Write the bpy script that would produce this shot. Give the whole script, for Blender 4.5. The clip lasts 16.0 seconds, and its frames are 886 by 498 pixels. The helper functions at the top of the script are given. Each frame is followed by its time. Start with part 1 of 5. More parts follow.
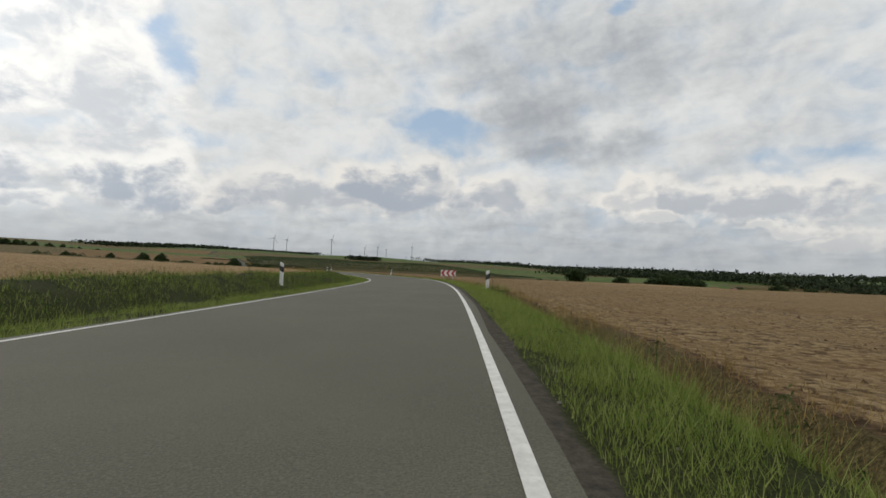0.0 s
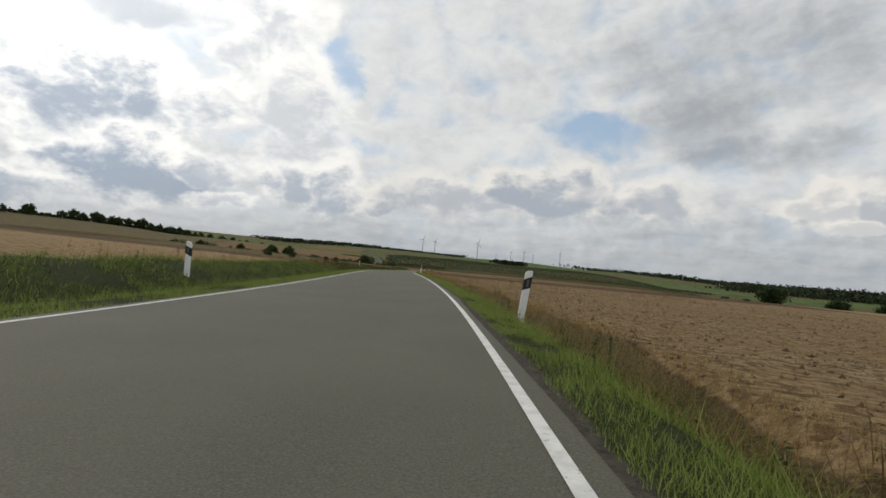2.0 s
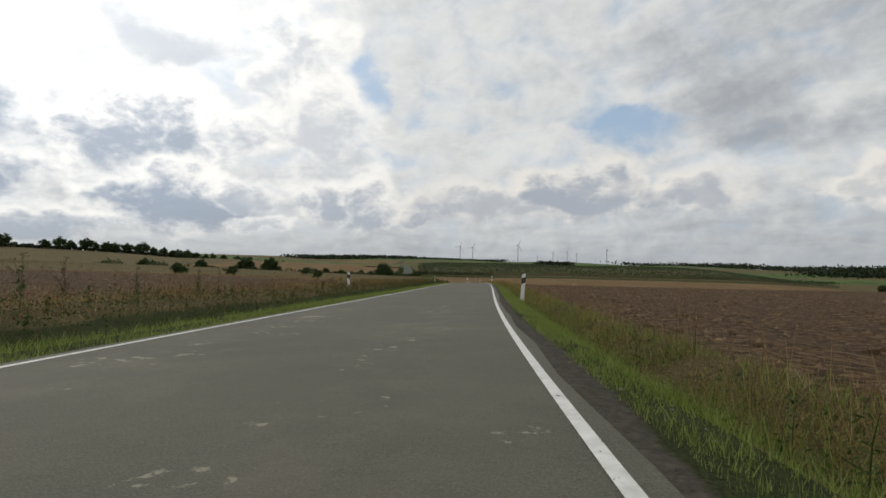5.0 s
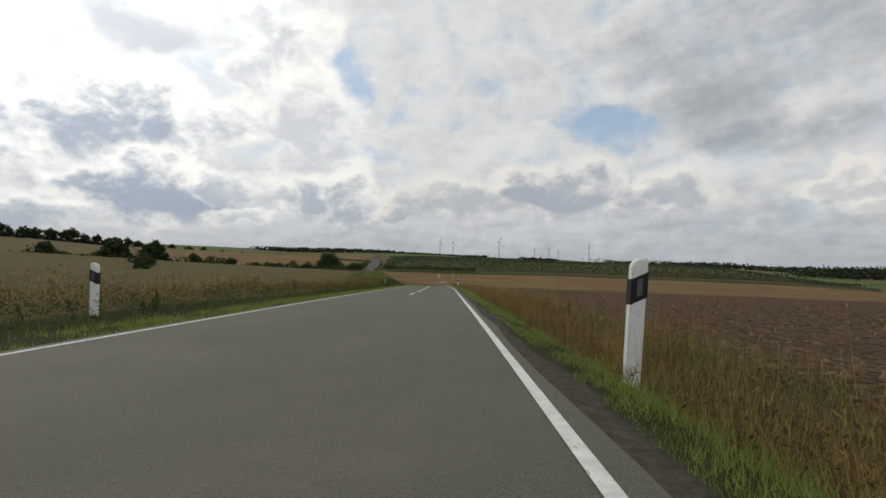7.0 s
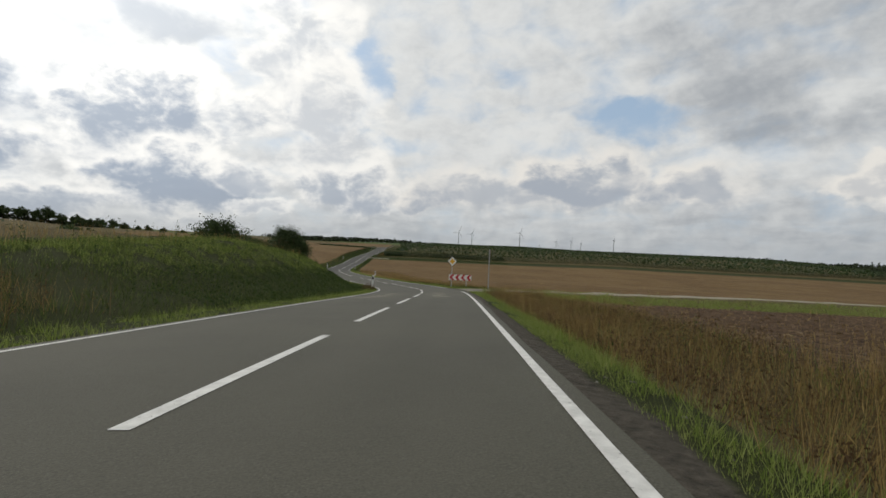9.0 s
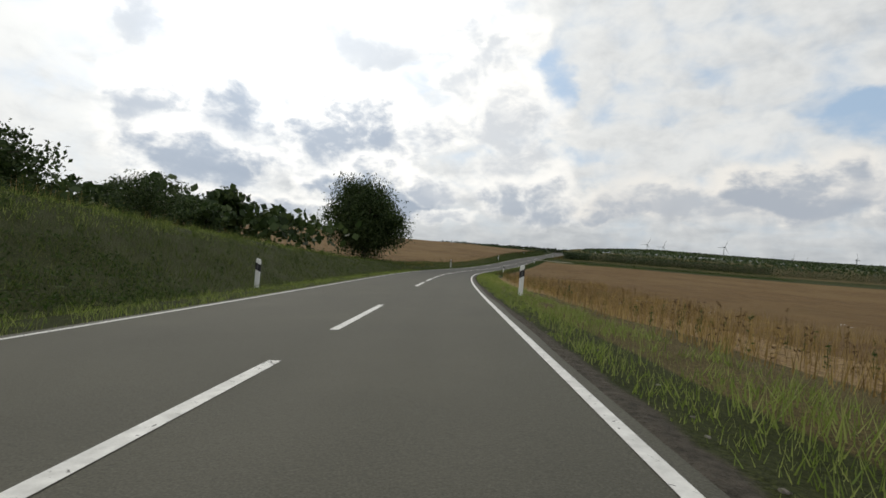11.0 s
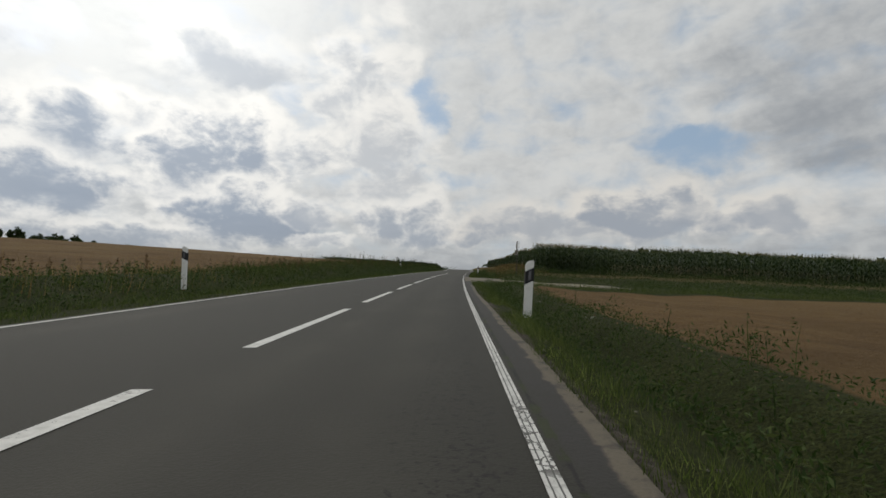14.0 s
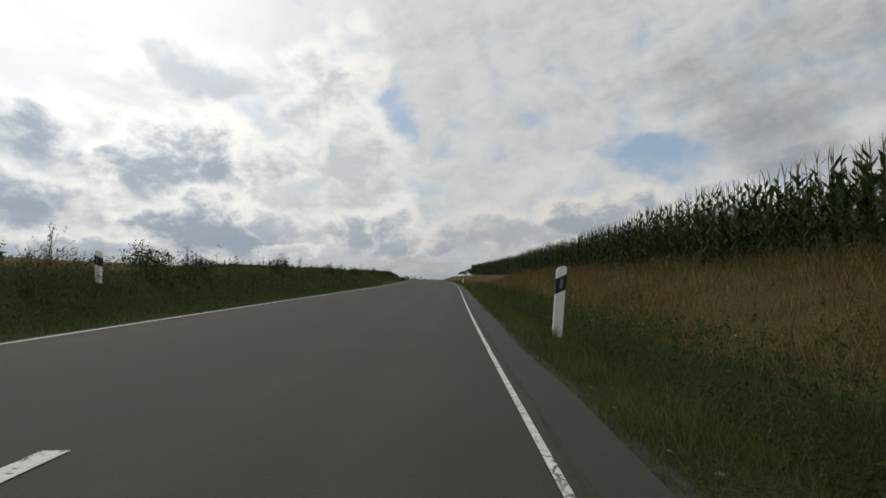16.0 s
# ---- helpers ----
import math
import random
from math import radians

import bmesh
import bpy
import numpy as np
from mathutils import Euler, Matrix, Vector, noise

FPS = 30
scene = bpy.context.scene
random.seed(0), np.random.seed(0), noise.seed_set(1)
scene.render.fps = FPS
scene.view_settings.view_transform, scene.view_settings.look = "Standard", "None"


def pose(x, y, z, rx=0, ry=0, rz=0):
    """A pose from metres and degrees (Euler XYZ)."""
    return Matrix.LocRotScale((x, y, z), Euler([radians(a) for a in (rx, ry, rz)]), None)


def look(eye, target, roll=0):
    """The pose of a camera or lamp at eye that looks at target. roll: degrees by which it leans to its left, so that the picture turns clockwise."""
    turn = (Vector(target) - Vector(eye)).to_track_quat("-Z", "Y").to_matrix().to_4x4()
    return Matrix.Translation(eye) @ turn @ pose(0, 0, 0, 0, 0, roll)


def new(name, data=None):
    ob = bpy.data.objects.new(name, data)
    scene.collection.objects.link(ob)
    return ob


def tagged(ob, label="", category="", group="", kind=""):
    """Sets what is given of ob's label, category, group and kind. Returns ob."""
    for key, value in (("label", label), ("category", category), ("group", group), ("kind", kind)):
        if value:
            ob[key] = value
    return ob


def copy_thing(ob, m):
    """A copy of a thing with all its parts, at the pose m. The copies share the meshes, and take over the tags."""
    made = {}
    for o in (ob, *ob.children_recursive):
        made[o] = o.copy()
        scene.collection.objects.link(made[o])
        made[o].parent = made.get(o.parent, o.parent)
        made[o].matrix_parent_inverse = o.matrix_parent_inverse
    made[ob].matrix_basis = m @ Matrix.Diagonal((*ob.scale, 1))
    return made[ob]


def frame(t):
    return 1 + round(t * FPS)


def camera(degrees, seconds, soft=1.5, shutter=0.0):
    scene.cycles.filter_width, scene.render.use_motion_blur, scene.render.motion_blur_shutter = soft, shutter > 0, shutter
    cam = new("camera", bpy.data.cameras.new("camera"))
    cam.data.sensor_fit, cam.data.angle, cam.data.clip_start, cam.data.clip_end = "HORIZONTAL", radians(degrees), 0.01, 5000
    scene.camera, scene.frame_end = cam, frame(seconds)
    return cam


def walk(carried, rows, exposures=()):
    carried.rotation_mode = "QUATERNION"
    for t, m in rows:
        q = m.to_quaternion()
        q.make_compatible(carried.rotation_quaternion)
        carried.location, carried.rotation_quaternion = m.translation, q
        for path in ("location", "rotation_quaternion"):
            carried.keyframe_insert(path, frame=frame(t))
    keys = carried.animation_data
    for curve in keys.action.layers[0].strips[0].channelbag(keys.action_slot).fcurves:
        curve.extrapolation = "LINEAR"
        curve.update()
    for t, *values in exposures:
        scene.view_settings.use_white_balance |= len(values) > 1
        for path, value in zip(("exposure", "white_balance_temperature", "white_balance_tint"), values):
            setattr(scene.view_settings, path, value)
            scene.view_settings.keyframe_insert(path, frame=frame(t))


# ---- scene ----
cam = camera(82.0, 16.0, soft=1.6, shutter=0.0)

# seconds, eye x, y, z, yaw to the left, pitch up, lean to the left
EXPOSURES = [(0.0, -0.08, 6750, 9), (5.2, -0.12, 6750, 9), (10.2, -0.14, 6750, 9), (11.0, 0.0, 6750, 9), (12.3, 0.0, 6750, 9), (12.8, -0.26, 6750, 9), (14.0, -0.36, 6750, 9), (16.0, -0.34, 6750, 9)]
ROWS = [
    (0.0, -0.38, -2.25, 0.76, -0.01, 1.99, 2.14),
    (0.3, -0.21, 8.00, 0.71, 1.04, 1.99, 2.43),
    (0.5, -0.27, 14.85, 0.67, 1.16, 1.86, 2.74),
    (1.0, -0.94, 30.41, 0.50, 5.05, 1.80, 3.85),
    (1.2, -1.48, 36.73, 0.42, 6.96, 1.51, 3.38),
    (1.5, -2.88, 46.28, 0.29, 10.16, 1.65, 4.25),
    (2.0, -6.63, 62.45, 0.07, 16.39, 1.58, 4.83),
    (2.2, -8.57, 68.94, 0.00, 18.05, 1.67, 4.93),
    (2.5, -11.76, 78.69, -0.08, 20.96, 1.69, 4.61),
    (3.0, -17.96, 95.03, -0.24, 23.11, 1.71, 2.84),
    (3.5, -24.60, 111.90, -0.46, 22.15, 1.96, 1.42),
    (3.7, -27.08, 118.86, -0.57, 20.13, 2.16, 1.14),
    (4.0, -30.66, 129.37, -0.75, 21.00, 1.59, 2.19),
    (4.5, -36.61, 147.09, -1.10, 21.86, 1.85, 2.15),
    (4.8, -40.33, 157.75, -1.32, 21.42, 1.91, 1.30),
    (5.0, -42.80, 164.92, -1.47, 20.58, 2.27, 0.68),
    (5.5, -48.07, 182.61, -1.76, 17.43, 2.58, 0.88),
    (6.0, -52.72, 199.59, -1.98, 17.13, 2.56, 1.08),
    (6.5, -57.45, 216.01, -2.21, 17.81, 2.25, 1.28),
    (7.0, -62.42, 232.11, -2.52, 18.38, 1.83, 1.47),
    (7.5, -67.61, 248.22, -2.94, 18.32, 1.47, 1.67),
    (8.0, -72.81, 264.53, -3.43, 19.09, 1.18, 2.41),
    (8.5, -78.33, 281.17, -3.94, 20.71, 1.17, 2.71),
    (9.0, -84.61, 298.76, -4.55, 20.42, 0.84, 2.34),
    (9.5, -90.58, 315.93, -5.28, 21.27, 0.41, 3.14),
    (10.0, -97.95, 333.60, -6.21, 26.89, -0.09, 7.55),
    (10.2, -101.49, 340.32, -6.57, 30.48, 0.07, 8.32),
    (10.6, -109.48, 353.04, -7.14, 37.21, 0.52, 8.00),
    (11.0, -118.64, 365.15, -7.56, 40.23, 0.90, 4.50),
    (11.5, -130.44, 380.08, -7.90, 40.21, 1.11, 0.00),
    (12.0, -141.85, 395.35, -8.11, 37.63, 1.28, -2.40),
    (12.5, -152.16, 411.40, -8.18, 32.45, 1.96, -1.97),
    (13.0, -161.05, 428.72, -8.00, 29.42, 2.92, -2.49),
    (13.5, -168.94, 445.04, -7.56, 26.66, 3.92, -0.73),
    (14.0, -175.95, 460.43, -6.92, 26.79, 4.29, 2.42),
    (14.2, -178.67, 466.01, -6.67, 27.62, 4.76, 3.42),
    (14.5, -182.55, 474.18, -6.29, 27.79, 5.09, 2.43),
    (14.8, -186.34, 482.24, -5.91, 26.68, 5.37, 1.71),
    (15.0, -188.67, 487.40, -5.67, 26.84, 5.12, 1.79),
    (15.4, -193.00, 496.99, -5.22, 26.69, 5.36, 1.28),
    (15.5, -194.03, 499.42, -5.11, 26.94, 5.27, 1.46),
    (16.0, -198.86, 510.84, -4.59, 23.48, 5.36, 1.11),
]


def sight(x, y, z, yaw, pitch, lean):
    a, b = radians(yaw), radians(pitch)
    ahead = Vector((-math.sin(a) * math.cos(b), math.cos(a) * math.cos(b), math.sin(b)))
    return look((x, y, z), Vector((x, y, z)) + ahead, lean)


walk(cam, [(r[0], sight(*r[1:])) for r in ROWS], EXPOSURES)

# ---- world, sun ----
SUN_YAW, SUN_HEIGHT = 66.0, 36.0


def toward(yaw, height):
    a, b = radians(yaw), radians(height)
    return (-math.sin(a) * math.cos(b), math.cos(a) * math.cos(b), math.sin(b))


class Nodes:
    """Short hand for node trees."""

    def __init__(self, tree):
        self.tree = tree
        tree.nodes.clear()

    def add(self, kind, **sets):
        n = self.tree.nodes.new(kind)
        for key, value in sets.items():
            if key == "operation":
                n.operation = value
            elif key == "data_type":
                n.data_type = value
            elif key == "attribute_name":
                n.attribute_name = value
            elif key == "blend_type":
                n.blend_type = value
        return n

    def put(self, socket, value):
        if hasattr(value, "is_output"):
            self.tree.links.new(value, socket)
        else:
            socket.default_value = value

    def math(self, op, a, b=0.0, c=0.0, clamp=False):
        n = self.add("ShaderNodeMath", operation=op)
        n.use_clamp = clamp
        for s, v in zip(n.inputs, (a, b, c)):
            self.put(s, v)
        return n.outputs[0]

    def vmath(self, op, a, b=(0, 0, 0)):
        n = self.add("ShaderNodeVectorMath", operation=op)
        self.put(n.inputs[0], a)
        if op == "SCALE":
            self.put(n.inputs["Scale"], b)
        else:
            self.put(n.inputs[1], b)
        return n.outputs["Value"] if op in ("LENGTH", "DOT_PRODUCT", "DISTANCE") else n.outputs[0]

    def mix(self, f, a, b, kind="MIX"):
        n = self.add("ShaderNodeMix", data_type="RGBA", blend_type=kind)
        for s, v in zip((n.inputs[0], n.inputs[6], n.inputs[7]), (f, a, b)):
            if isinstance(v, tuple) and len(v) == 3:
                v = (*v, 1)
            self.put(s, v)
        return n.outputs[2]

    def noise(self, vec, scale, detail=4.0, rough=0.55, warp=0.0, colour=False):
        n = self.add("ShaderNodeTexNoise")
        for key, v in (("Vector", vec), ("Scale", scale), ("Detail", detail), ("Roughness", rough), ("Distortion", warp)):
            self.put(n.inputs[key], v)
        return n.outputs["Color" if colour else "Fac"]

    def step(self, v, lo, hi, to0=0.0, to1=1.0):
        n = self.add("ShaderNodeMapRange")
        n.interpolation_type = "SMOOTHSTEP"
        for s, q in zip(n.inputs, (v, lo, hi, to0, to1)):
            self.put(s, q)
        return n.outputs[0]

    def ramp(self, v, *stops):
        n = self.add("ShaderNodeValToRGB")
        e = n.color_ramp.elements
        while len(e) < len(stops):
            e.new(0.5)
        for q, (at, col) in zip(e, stops):
            q.position, q.color = at, (*col, 1)
        self.put(n.inputs[0], v)
        return n.outputs[0]


# heaped clouds: yaw, height, half width and half height in degrees, darkness of the base, softness
HEAPS_SUNWARD = [
    (72.5, 21.0, 2.6, 2.6, 0.6, 0.9), (49.8, 21.8, 5.4, 2.2, 0.55, 1.0), (56.5, 15.6, 3.4, 1.7, 0.5, 0.5), (62.8, 12.9, 3.8, 2.7, 0.85, 0.6), (67.2, 8.3, 4.6, 2.5, 0.85, 0.5),
    (71.5, 13.5, 2.4, 1.8, 0.7, 0.6), (36.2, 20.0, 4.0, 5.2, 0.3, 0.3), (33.8, 14.6, 4.4, 3.6, 0.3, 0.4), (45.6, 14.0, 4.0, 2.3, 0.5, 0.3), (51.2, 12.4, 5.2, 3.6, 0.75, 0.25),
    (47.6, 6.8, 5.8, 2.4, 0.8, 0.25), (41.0, 7.8, 2.8, 1.6, 0.55, 0.4), (60.2, 3.9, 6.0, 1.1, 0.75, 0.5), (40.6, 4.1, 2.4, 0.7, 0.45, 0.4),
]
HEAPS_AWAY = [
    (31.0, 7.4, 4.0, 2.2, 0.65, 0.35), (22.6, 6.2, 3.0, 0.9, 0.65, 0.5), (15.0, 7.6, 8.0, 1.6, 0.45, 0.5), (3.6, 8.6, 6.4, 2.0, 0.62, 0.3), (-5.0, 8.4, 4.0, 1.3, 0.5, 0.7),
    (-29.0, 7.9, 8.6, 1.4, 0.42, 0.25), (-19.6, 8.1, 2.2, 1.3, 0.15, 0.2), (-22.4, 5.9, 3.4, 0.5, 0.1, 0.4), (-32.2, 5.3, 1.7, 0.4, 0.05, 0.4), (-37.2, 3.7, 2.2, 0.8, 0.1, 0.4),
]
# soft grey in the high sheet: yaw, height, half width, half height, depth; below zero it is paler
SHEET_GREY = [
    (-13.0, 20.5, 8.5, 7.0, 0.85), (-10.0, 15.0, 5.0, 3.0, 0.6), (-15.5, 12.8, 6.0, 1.7, 0.75), (-27.0, 23.0, 9.0, 4.5, 0.5), (-31.0, 13.0, 9.0, 3.0, 0.45), (-24.0, 15.6, 6.0, 1.6, -0.35),
    (-3.0, 20.0, 5.0, 4.0, 0.3), (4.5, 23.0, 7.0, 3.0, 0.2), (9.0, 13.5, 6.0, 2.5, -0.2), (10.0, 3.5, 60.0, 4.5, 0.55), (54.0, 9.5, 12.0, 5.0, 0.4), (-25.0, 5.5, 22.0, 4.0, 0.35),
]
# blue between the clouds: the same
BLUE_GAPS = [
    (29.3, 19.0, 2.2, 3.4, 0.8), (37.5, 25.4, 2.6, 0.9, 0.75), (44.6, 19.3, 2.0, 1.6, 0.55), (-1.0, 14.5, 4.2, 2.3, 1.0), (3.6, 16.3, 3.6, 1.0, 0.4), (26.5, 12.0, 3.6, 1.1, 0.55),
    (19.0, 16.0, 6.0, 1.0, 0.3), (15.0, 20.0, 4.0, 1.0, 0.35), (-37.0, 11.2, 4.6, 1.1, 0.55), (-40.0, 17.8, 3.0, 1.2, 0.6), (-20.0, 27.0, 1.6, 0.8, 0.7), (68.2, 19.3, 4.0, 1.2, 0.3),
]


def make_sky():
    world = bpy.data.worlds.new("broken_clouds")
    scene.world = world
    world.use_nodes = True
    k = Nodes(world.node_tree)
    way = k.add("ShaderNodeTexCoord").outputs["Generated"]
    sky = k.add("ShaderNodeTexSky")
    sky.sky_type, sky.sun_disc = "NISHITA", False
    sky.sun_elevation, sky.sun_rotation = radians(SUN_HEIGHT), radians(-SUN_YAW)
    sky.dust_density = 2.0
    blue = k.mix(0.75, k.vmath("SCALE", sky.outputs[0], 0.115), (0.42, 0.575, 0.78))
    xyz = k.add("ShaderNodeSeparateXYZ")
    k.put(xyz.inputs[0], way)
    up = k.math("MAXIMUM", xyz.outputs[2], 0.0)
    flat = k.vmath("SCALE", way, k.math("DIVIDE", 1.0, k.math("ADD", up, 0.16)))
    flat = k.vmath("MULTIPLY", flat, (1.0, 1.0, 0.0))
    squat = k.vmath("MULTIPLY", way, (1.0, 1.0, 1.5))
    # bearing and height in degrees, with ragged offsets
    bearing = k.math("MULTIPLY", k.math("ARCTAN2", k.math("MULTIPLY", xyz.outputs[0], -1.0), xyz.outputs[1]), 57.2958)
    height = k.math("MULTIPLY", k.math("ARCSINE", xyz.outputs[2]), 57.2958)
    jolt = k.add("ShaderNodeSeparateXYZ")
    k.put(jolt.inputs[0], k.vmath("SUBTRACT", k.noise(squat, 9.0, 8.0, 0.54, colour=True), (0.5, 0.5, 0.5)))
    bent_u = k.math("ADD", bearing, k.math("MULTIPLY", jolt.outputs[0], 11.0))
    bent_v = k.math("ADD", height, k.math("MULTIPLY", jolt.outputs[1], 6.0))
    sunward = Vector(toward(SUN_YAW, 30)) * 0.016
    billow = k.noise(squat, 12.0, 7.0, 0.5, 0.3)
    beyond = k.noise(k.vmath("ADD", squat, tuple(sunward)), 12.0, 7.0, 0.5, 0.3)
    relief = k.math("SUBTRACT", billow, beyond)
    small = k.noise(squat, 30.0, 6.0, 0.55, 0.4)
    curl = k.math("SUBTRACT", small, k.noise(k.vmath("ADD", squat, tuple(sunward * 0.45)), 30.0, 6.0, 0.55, 0.4))
    wide = k.noise(flat, 0.7, 5.0, 0.55)
    fleck = k.noise(flat, 2.8, 7.0, 0.54, 0.45)
    fine = k.noise(k.vmath("MULTIPLY", squat, (1.0, 1.0, 1.6)), 13.0, 7.0, 0.6)

    def ellipse(yaw, tall, w, h):
        u = k.math("DIVIDE", k.math("SUBTRACT", bent_u, yaw), -w)
        v = k.math("DIVIDE", k.math("SUBTRACT", bent_v, tall), h)
        return u, v, k.math("ADD", k.math("MULTIPLY", u, u), k.math("MULTIPLY", v, v))

    glow = k.math("POWER", k.math("MAXIMUM", k.vmath("DOT_PRODUCT", way, toward(SUN_YAW - 4, SUN_HEIGHT - 4)), 0.0), 12.0)
    # the high sheet: grey and white rolls, thin where the blue shows
    dull = k.math("ADD", k.math("MULTIPLY", k.math("SUBTRACT", fleck, 0.5), 0.8), k.math("MULTIPLY", k.math("SUBTRACT", fine, 0.5), 0.6))
    dull = k.math("SUBTRACT", dull, k.math("ADD", k.math("MULTIPLY", relief, 1.3), k.math("MULTIPLY", curl, 0.35)))
    dull = k.math("ADD", dull, k.math("ADD", 0.28, k.math("MULTIPLY", k.math("SUBTRACT", wide, 0.5), 0.6)))
    for yaw, tall, w, h, depth in SHEET_GREY:
        u, v, d = ellipse(yaw, tall, w, h)
        dull = k.math("ADD", dull, k.step(d, 0.0, 2.4, depth * 0.55, 0.0))
    dull = k.step(k.math("SUBTRACT", dull, k.math("MULTIPLY", glow, 0.45)), -0.1, 1.45)
    sheet = k.mix(dull, (0.82, 0.845, 0.865), (0.39, 0.425, 0.475))
    open_ = k.math("MULTIPLY", k.math("SUBTRACT", 0.62, k.math("ADD", k.math("MULTIPLY", fleck, 0.55), k.math("MULTIPLY", fine, 0.45))), 1.3)
    open_ = k.math("SUBTRACT", open_, k.math("MULTIPLY", k.math("SUBTRACT", billow, 0.5), 1.7))
    for yaw, tall, w, h, depth in BLUE_GAPS:
        u, v, d = ellipse(yaw, tall, w, h)
        open_ = k.math("ADD", open_, k.step(d, 0.15, 2.0, depth * 0.75, 0.0))
    col = k.mix(k.step(open_, 0.05, 1.1, 0.0, 1.0), sheet, blue)
    # heaped clouds, high ones first
    for yaw, tall, w, h, dark, soft in HEAPS_SUNWARD + HEAPS_AWAY:
        u, v, d = ellipse(yaw, tall, w * 1.42, h * 1.45)
        full = k.math("ADD", k.math("SUBTRACT", 1.0, d), k.math("MULTIPLY", k.math("SUBTRACT", billow, 0.48), 3.2 - 1.2 * soft))
        here = k.step(full, -0.25 - 1.0 * soft, 0.35 + 0.8 * soft, 0.0, 0.92 - 0.2 * soft)
        core = k.math("SUBTRACT", k.step(full, -0.1, 1.0), k.math("MULTIPLY", v, 0.6))
        core = k.math("SUBTRACT", core, k.math("ADD", k.math("MULTIPLY", relief, 4.6 - 2.6 * soft), k.math("MULTIPLY", curl, 1.6 - 1.2 * soft)))
        core = k.math("ADD", core, k.math("MULTIPLY", k.math("SUBTRACT", fine, 0.5), 0.6))
        shade = k.math("MULTIPLY", k.step(core, -0.05, 1.15), 0.25 + 0.75 * dark)
        white = (1.02, 1.02, 1.01) if yaw > 26 else (0.90, 0.885, 0.86)
        col = k.mix(here, col, k.mix(shade, white, (0.22, 0.30, 0.43)))
    col = k.vmath("SCALE", col, k.math("ADD", 0.95, k.math("MULTIPLY", glow, 0.66)))
    low = k.step(height, -1.0, 6.0, 1.0, 0.0)
    haze = k.mix(k.math("MULTIPLY", glow, 2.2, clamp=True), (0.365, 0.405, 0.455), (0.48, 0.51, 0.54))
    col = k.mix(k.math("MULTIPLY", low, 0.75), col, haze)
    bg = k.add("ShaderNodeBackground")
    k.put(bg.inputs[0], col)
    bg.inputs[1].default_value = 1.0
    k.put(k.add("ShaderNodeOutputWorld").inputs[0], bg.outputs[0])


make_sky()
sun = new("sun", bpy.data.lights.new("sun", "SUN"))
sun.data.energy, sun.data.angle, sun.data.color = 0.6, radians(12), (1.0, 0.95, 0.87)
sun.matrix_world = look(Vector(toward(SUN_YAW, SUN_HEIGHT)) * 100, (0, 0, 0))

# ---- the road's line: heading every 8 m, slope every 20 m, crossfall and width every 50 m ----
HEADING = [
    -2.72, -1.83, -0.95, 0.09, 1.84, 3.94, 6.51, 9.69, 13.03, 15.67,
    17.71, 19.21, 20.38, 21.17, 21.46, 21.22, 20.5, 19.49, 18.16, 17.89,
    18.63, 19.34, 19.07, 17.82, 16.23, 15.42, 15.22, 15.42, 15.87, 16.42,
    16.97, 17.44, 17.79, 17.98, 17.97, 17.69, 18.02, 18.57, 19.05, 19.1,
    19.02, 19.04, 18.92, 19.58, 22.13, 25.76, 29.49, 33.28, 36.34, 38.09,
    38.84, 38.91, 38.47, 37.64, 36.4, 34.69, 32.45, 29.76, 26.84, 25.59,
    25.45, 25.37, 24.89, 24.95, 25.53, 25.52, 24.84, 24.61, 24.14, 23.34,
    23.14, 22.84, 22.3, 22.05, 22.28, 22.73, 23.25, 23.76, 24.28, 24.8,
    25.31, 25.83,
]
SLOPE = [
    -0.03, -0.59, -1.22, -1.52, -0.88, -0.84, -1.28, -1.73, -1.92, -1.98,
    -1.26, -1.15, -1.72, -2.51, -2.92, -2.89, -3.37, -4.43, -4.93, -3.44,
    -2.13, -1.36, -0.8, 0.5, 2.3, 3.75, 4.3, 4.25, 4.15, 4.1,
    4, 4, 4, 3.9, 3.7, 3.3, 2.6, 1.6, 0.4, -0.8,
    -1.5, -2,
]
CROSSFALL = [-2.8, -4.5, -3.1, -2.6, -2.6, -3, -2.7, -5.8, -6.9, -3.1, -4.2, -4.6, -2.8, -1.7]
WIDTH = [4.91, 4.92, 4.97, 4.9, 4.92, 5.02, 5.24, 5.23, 5.29, 5.88, 6.09, 6.16, 6.05, 6.05]

S = np.arange(-60.0, 1201.0, 1.0)
_th = np.radians(np.interp(S, -10 + 8 * np.arange(len(HEADING)), HEADING))
_sl = np.interp(S, -10 + 20 * np.arange(len(SLOPE)), SLOPE) / 100
_t = np.stack([-np.sin(_th), np.cos(_th), _sl], 1)
LINE = np.concatenate([np.zeros((1, 3)), np.cumsum((_t[1:] + _t[:-1]) / 2, 0)])
LINE -= LINE[60]
CENTRE = 2.32  # from the edge line on the right to the dashes


def along(values, s, first=-10.0, gap=50.0):
    return np.interp(s, first + gap * np.arange(len(values)), values)


def road_point(s, l, lift=0.0):
    """Points at s along the edge line on the right and l metres to its left, on the road's plane."""
    s, l = np.broadcast_arrays(np.asarray(s, float), np.asarray(l, float))
    th = np.interp(s, S, _th)
    base = np.stack([np.interp(s, S, LINE[:, n]) for n in range(3)], -1)
    return base + np.stack([-np.cos(th) * l, -np.sin(th) * l, along(CROSSFALL, s) / 100 * l + lift], -1)


def smooth(v, lo, hi):
    q = np.clip((v - lo) / (hi - lo), 0, 1)
    return q * q * (3 - 2 * q)


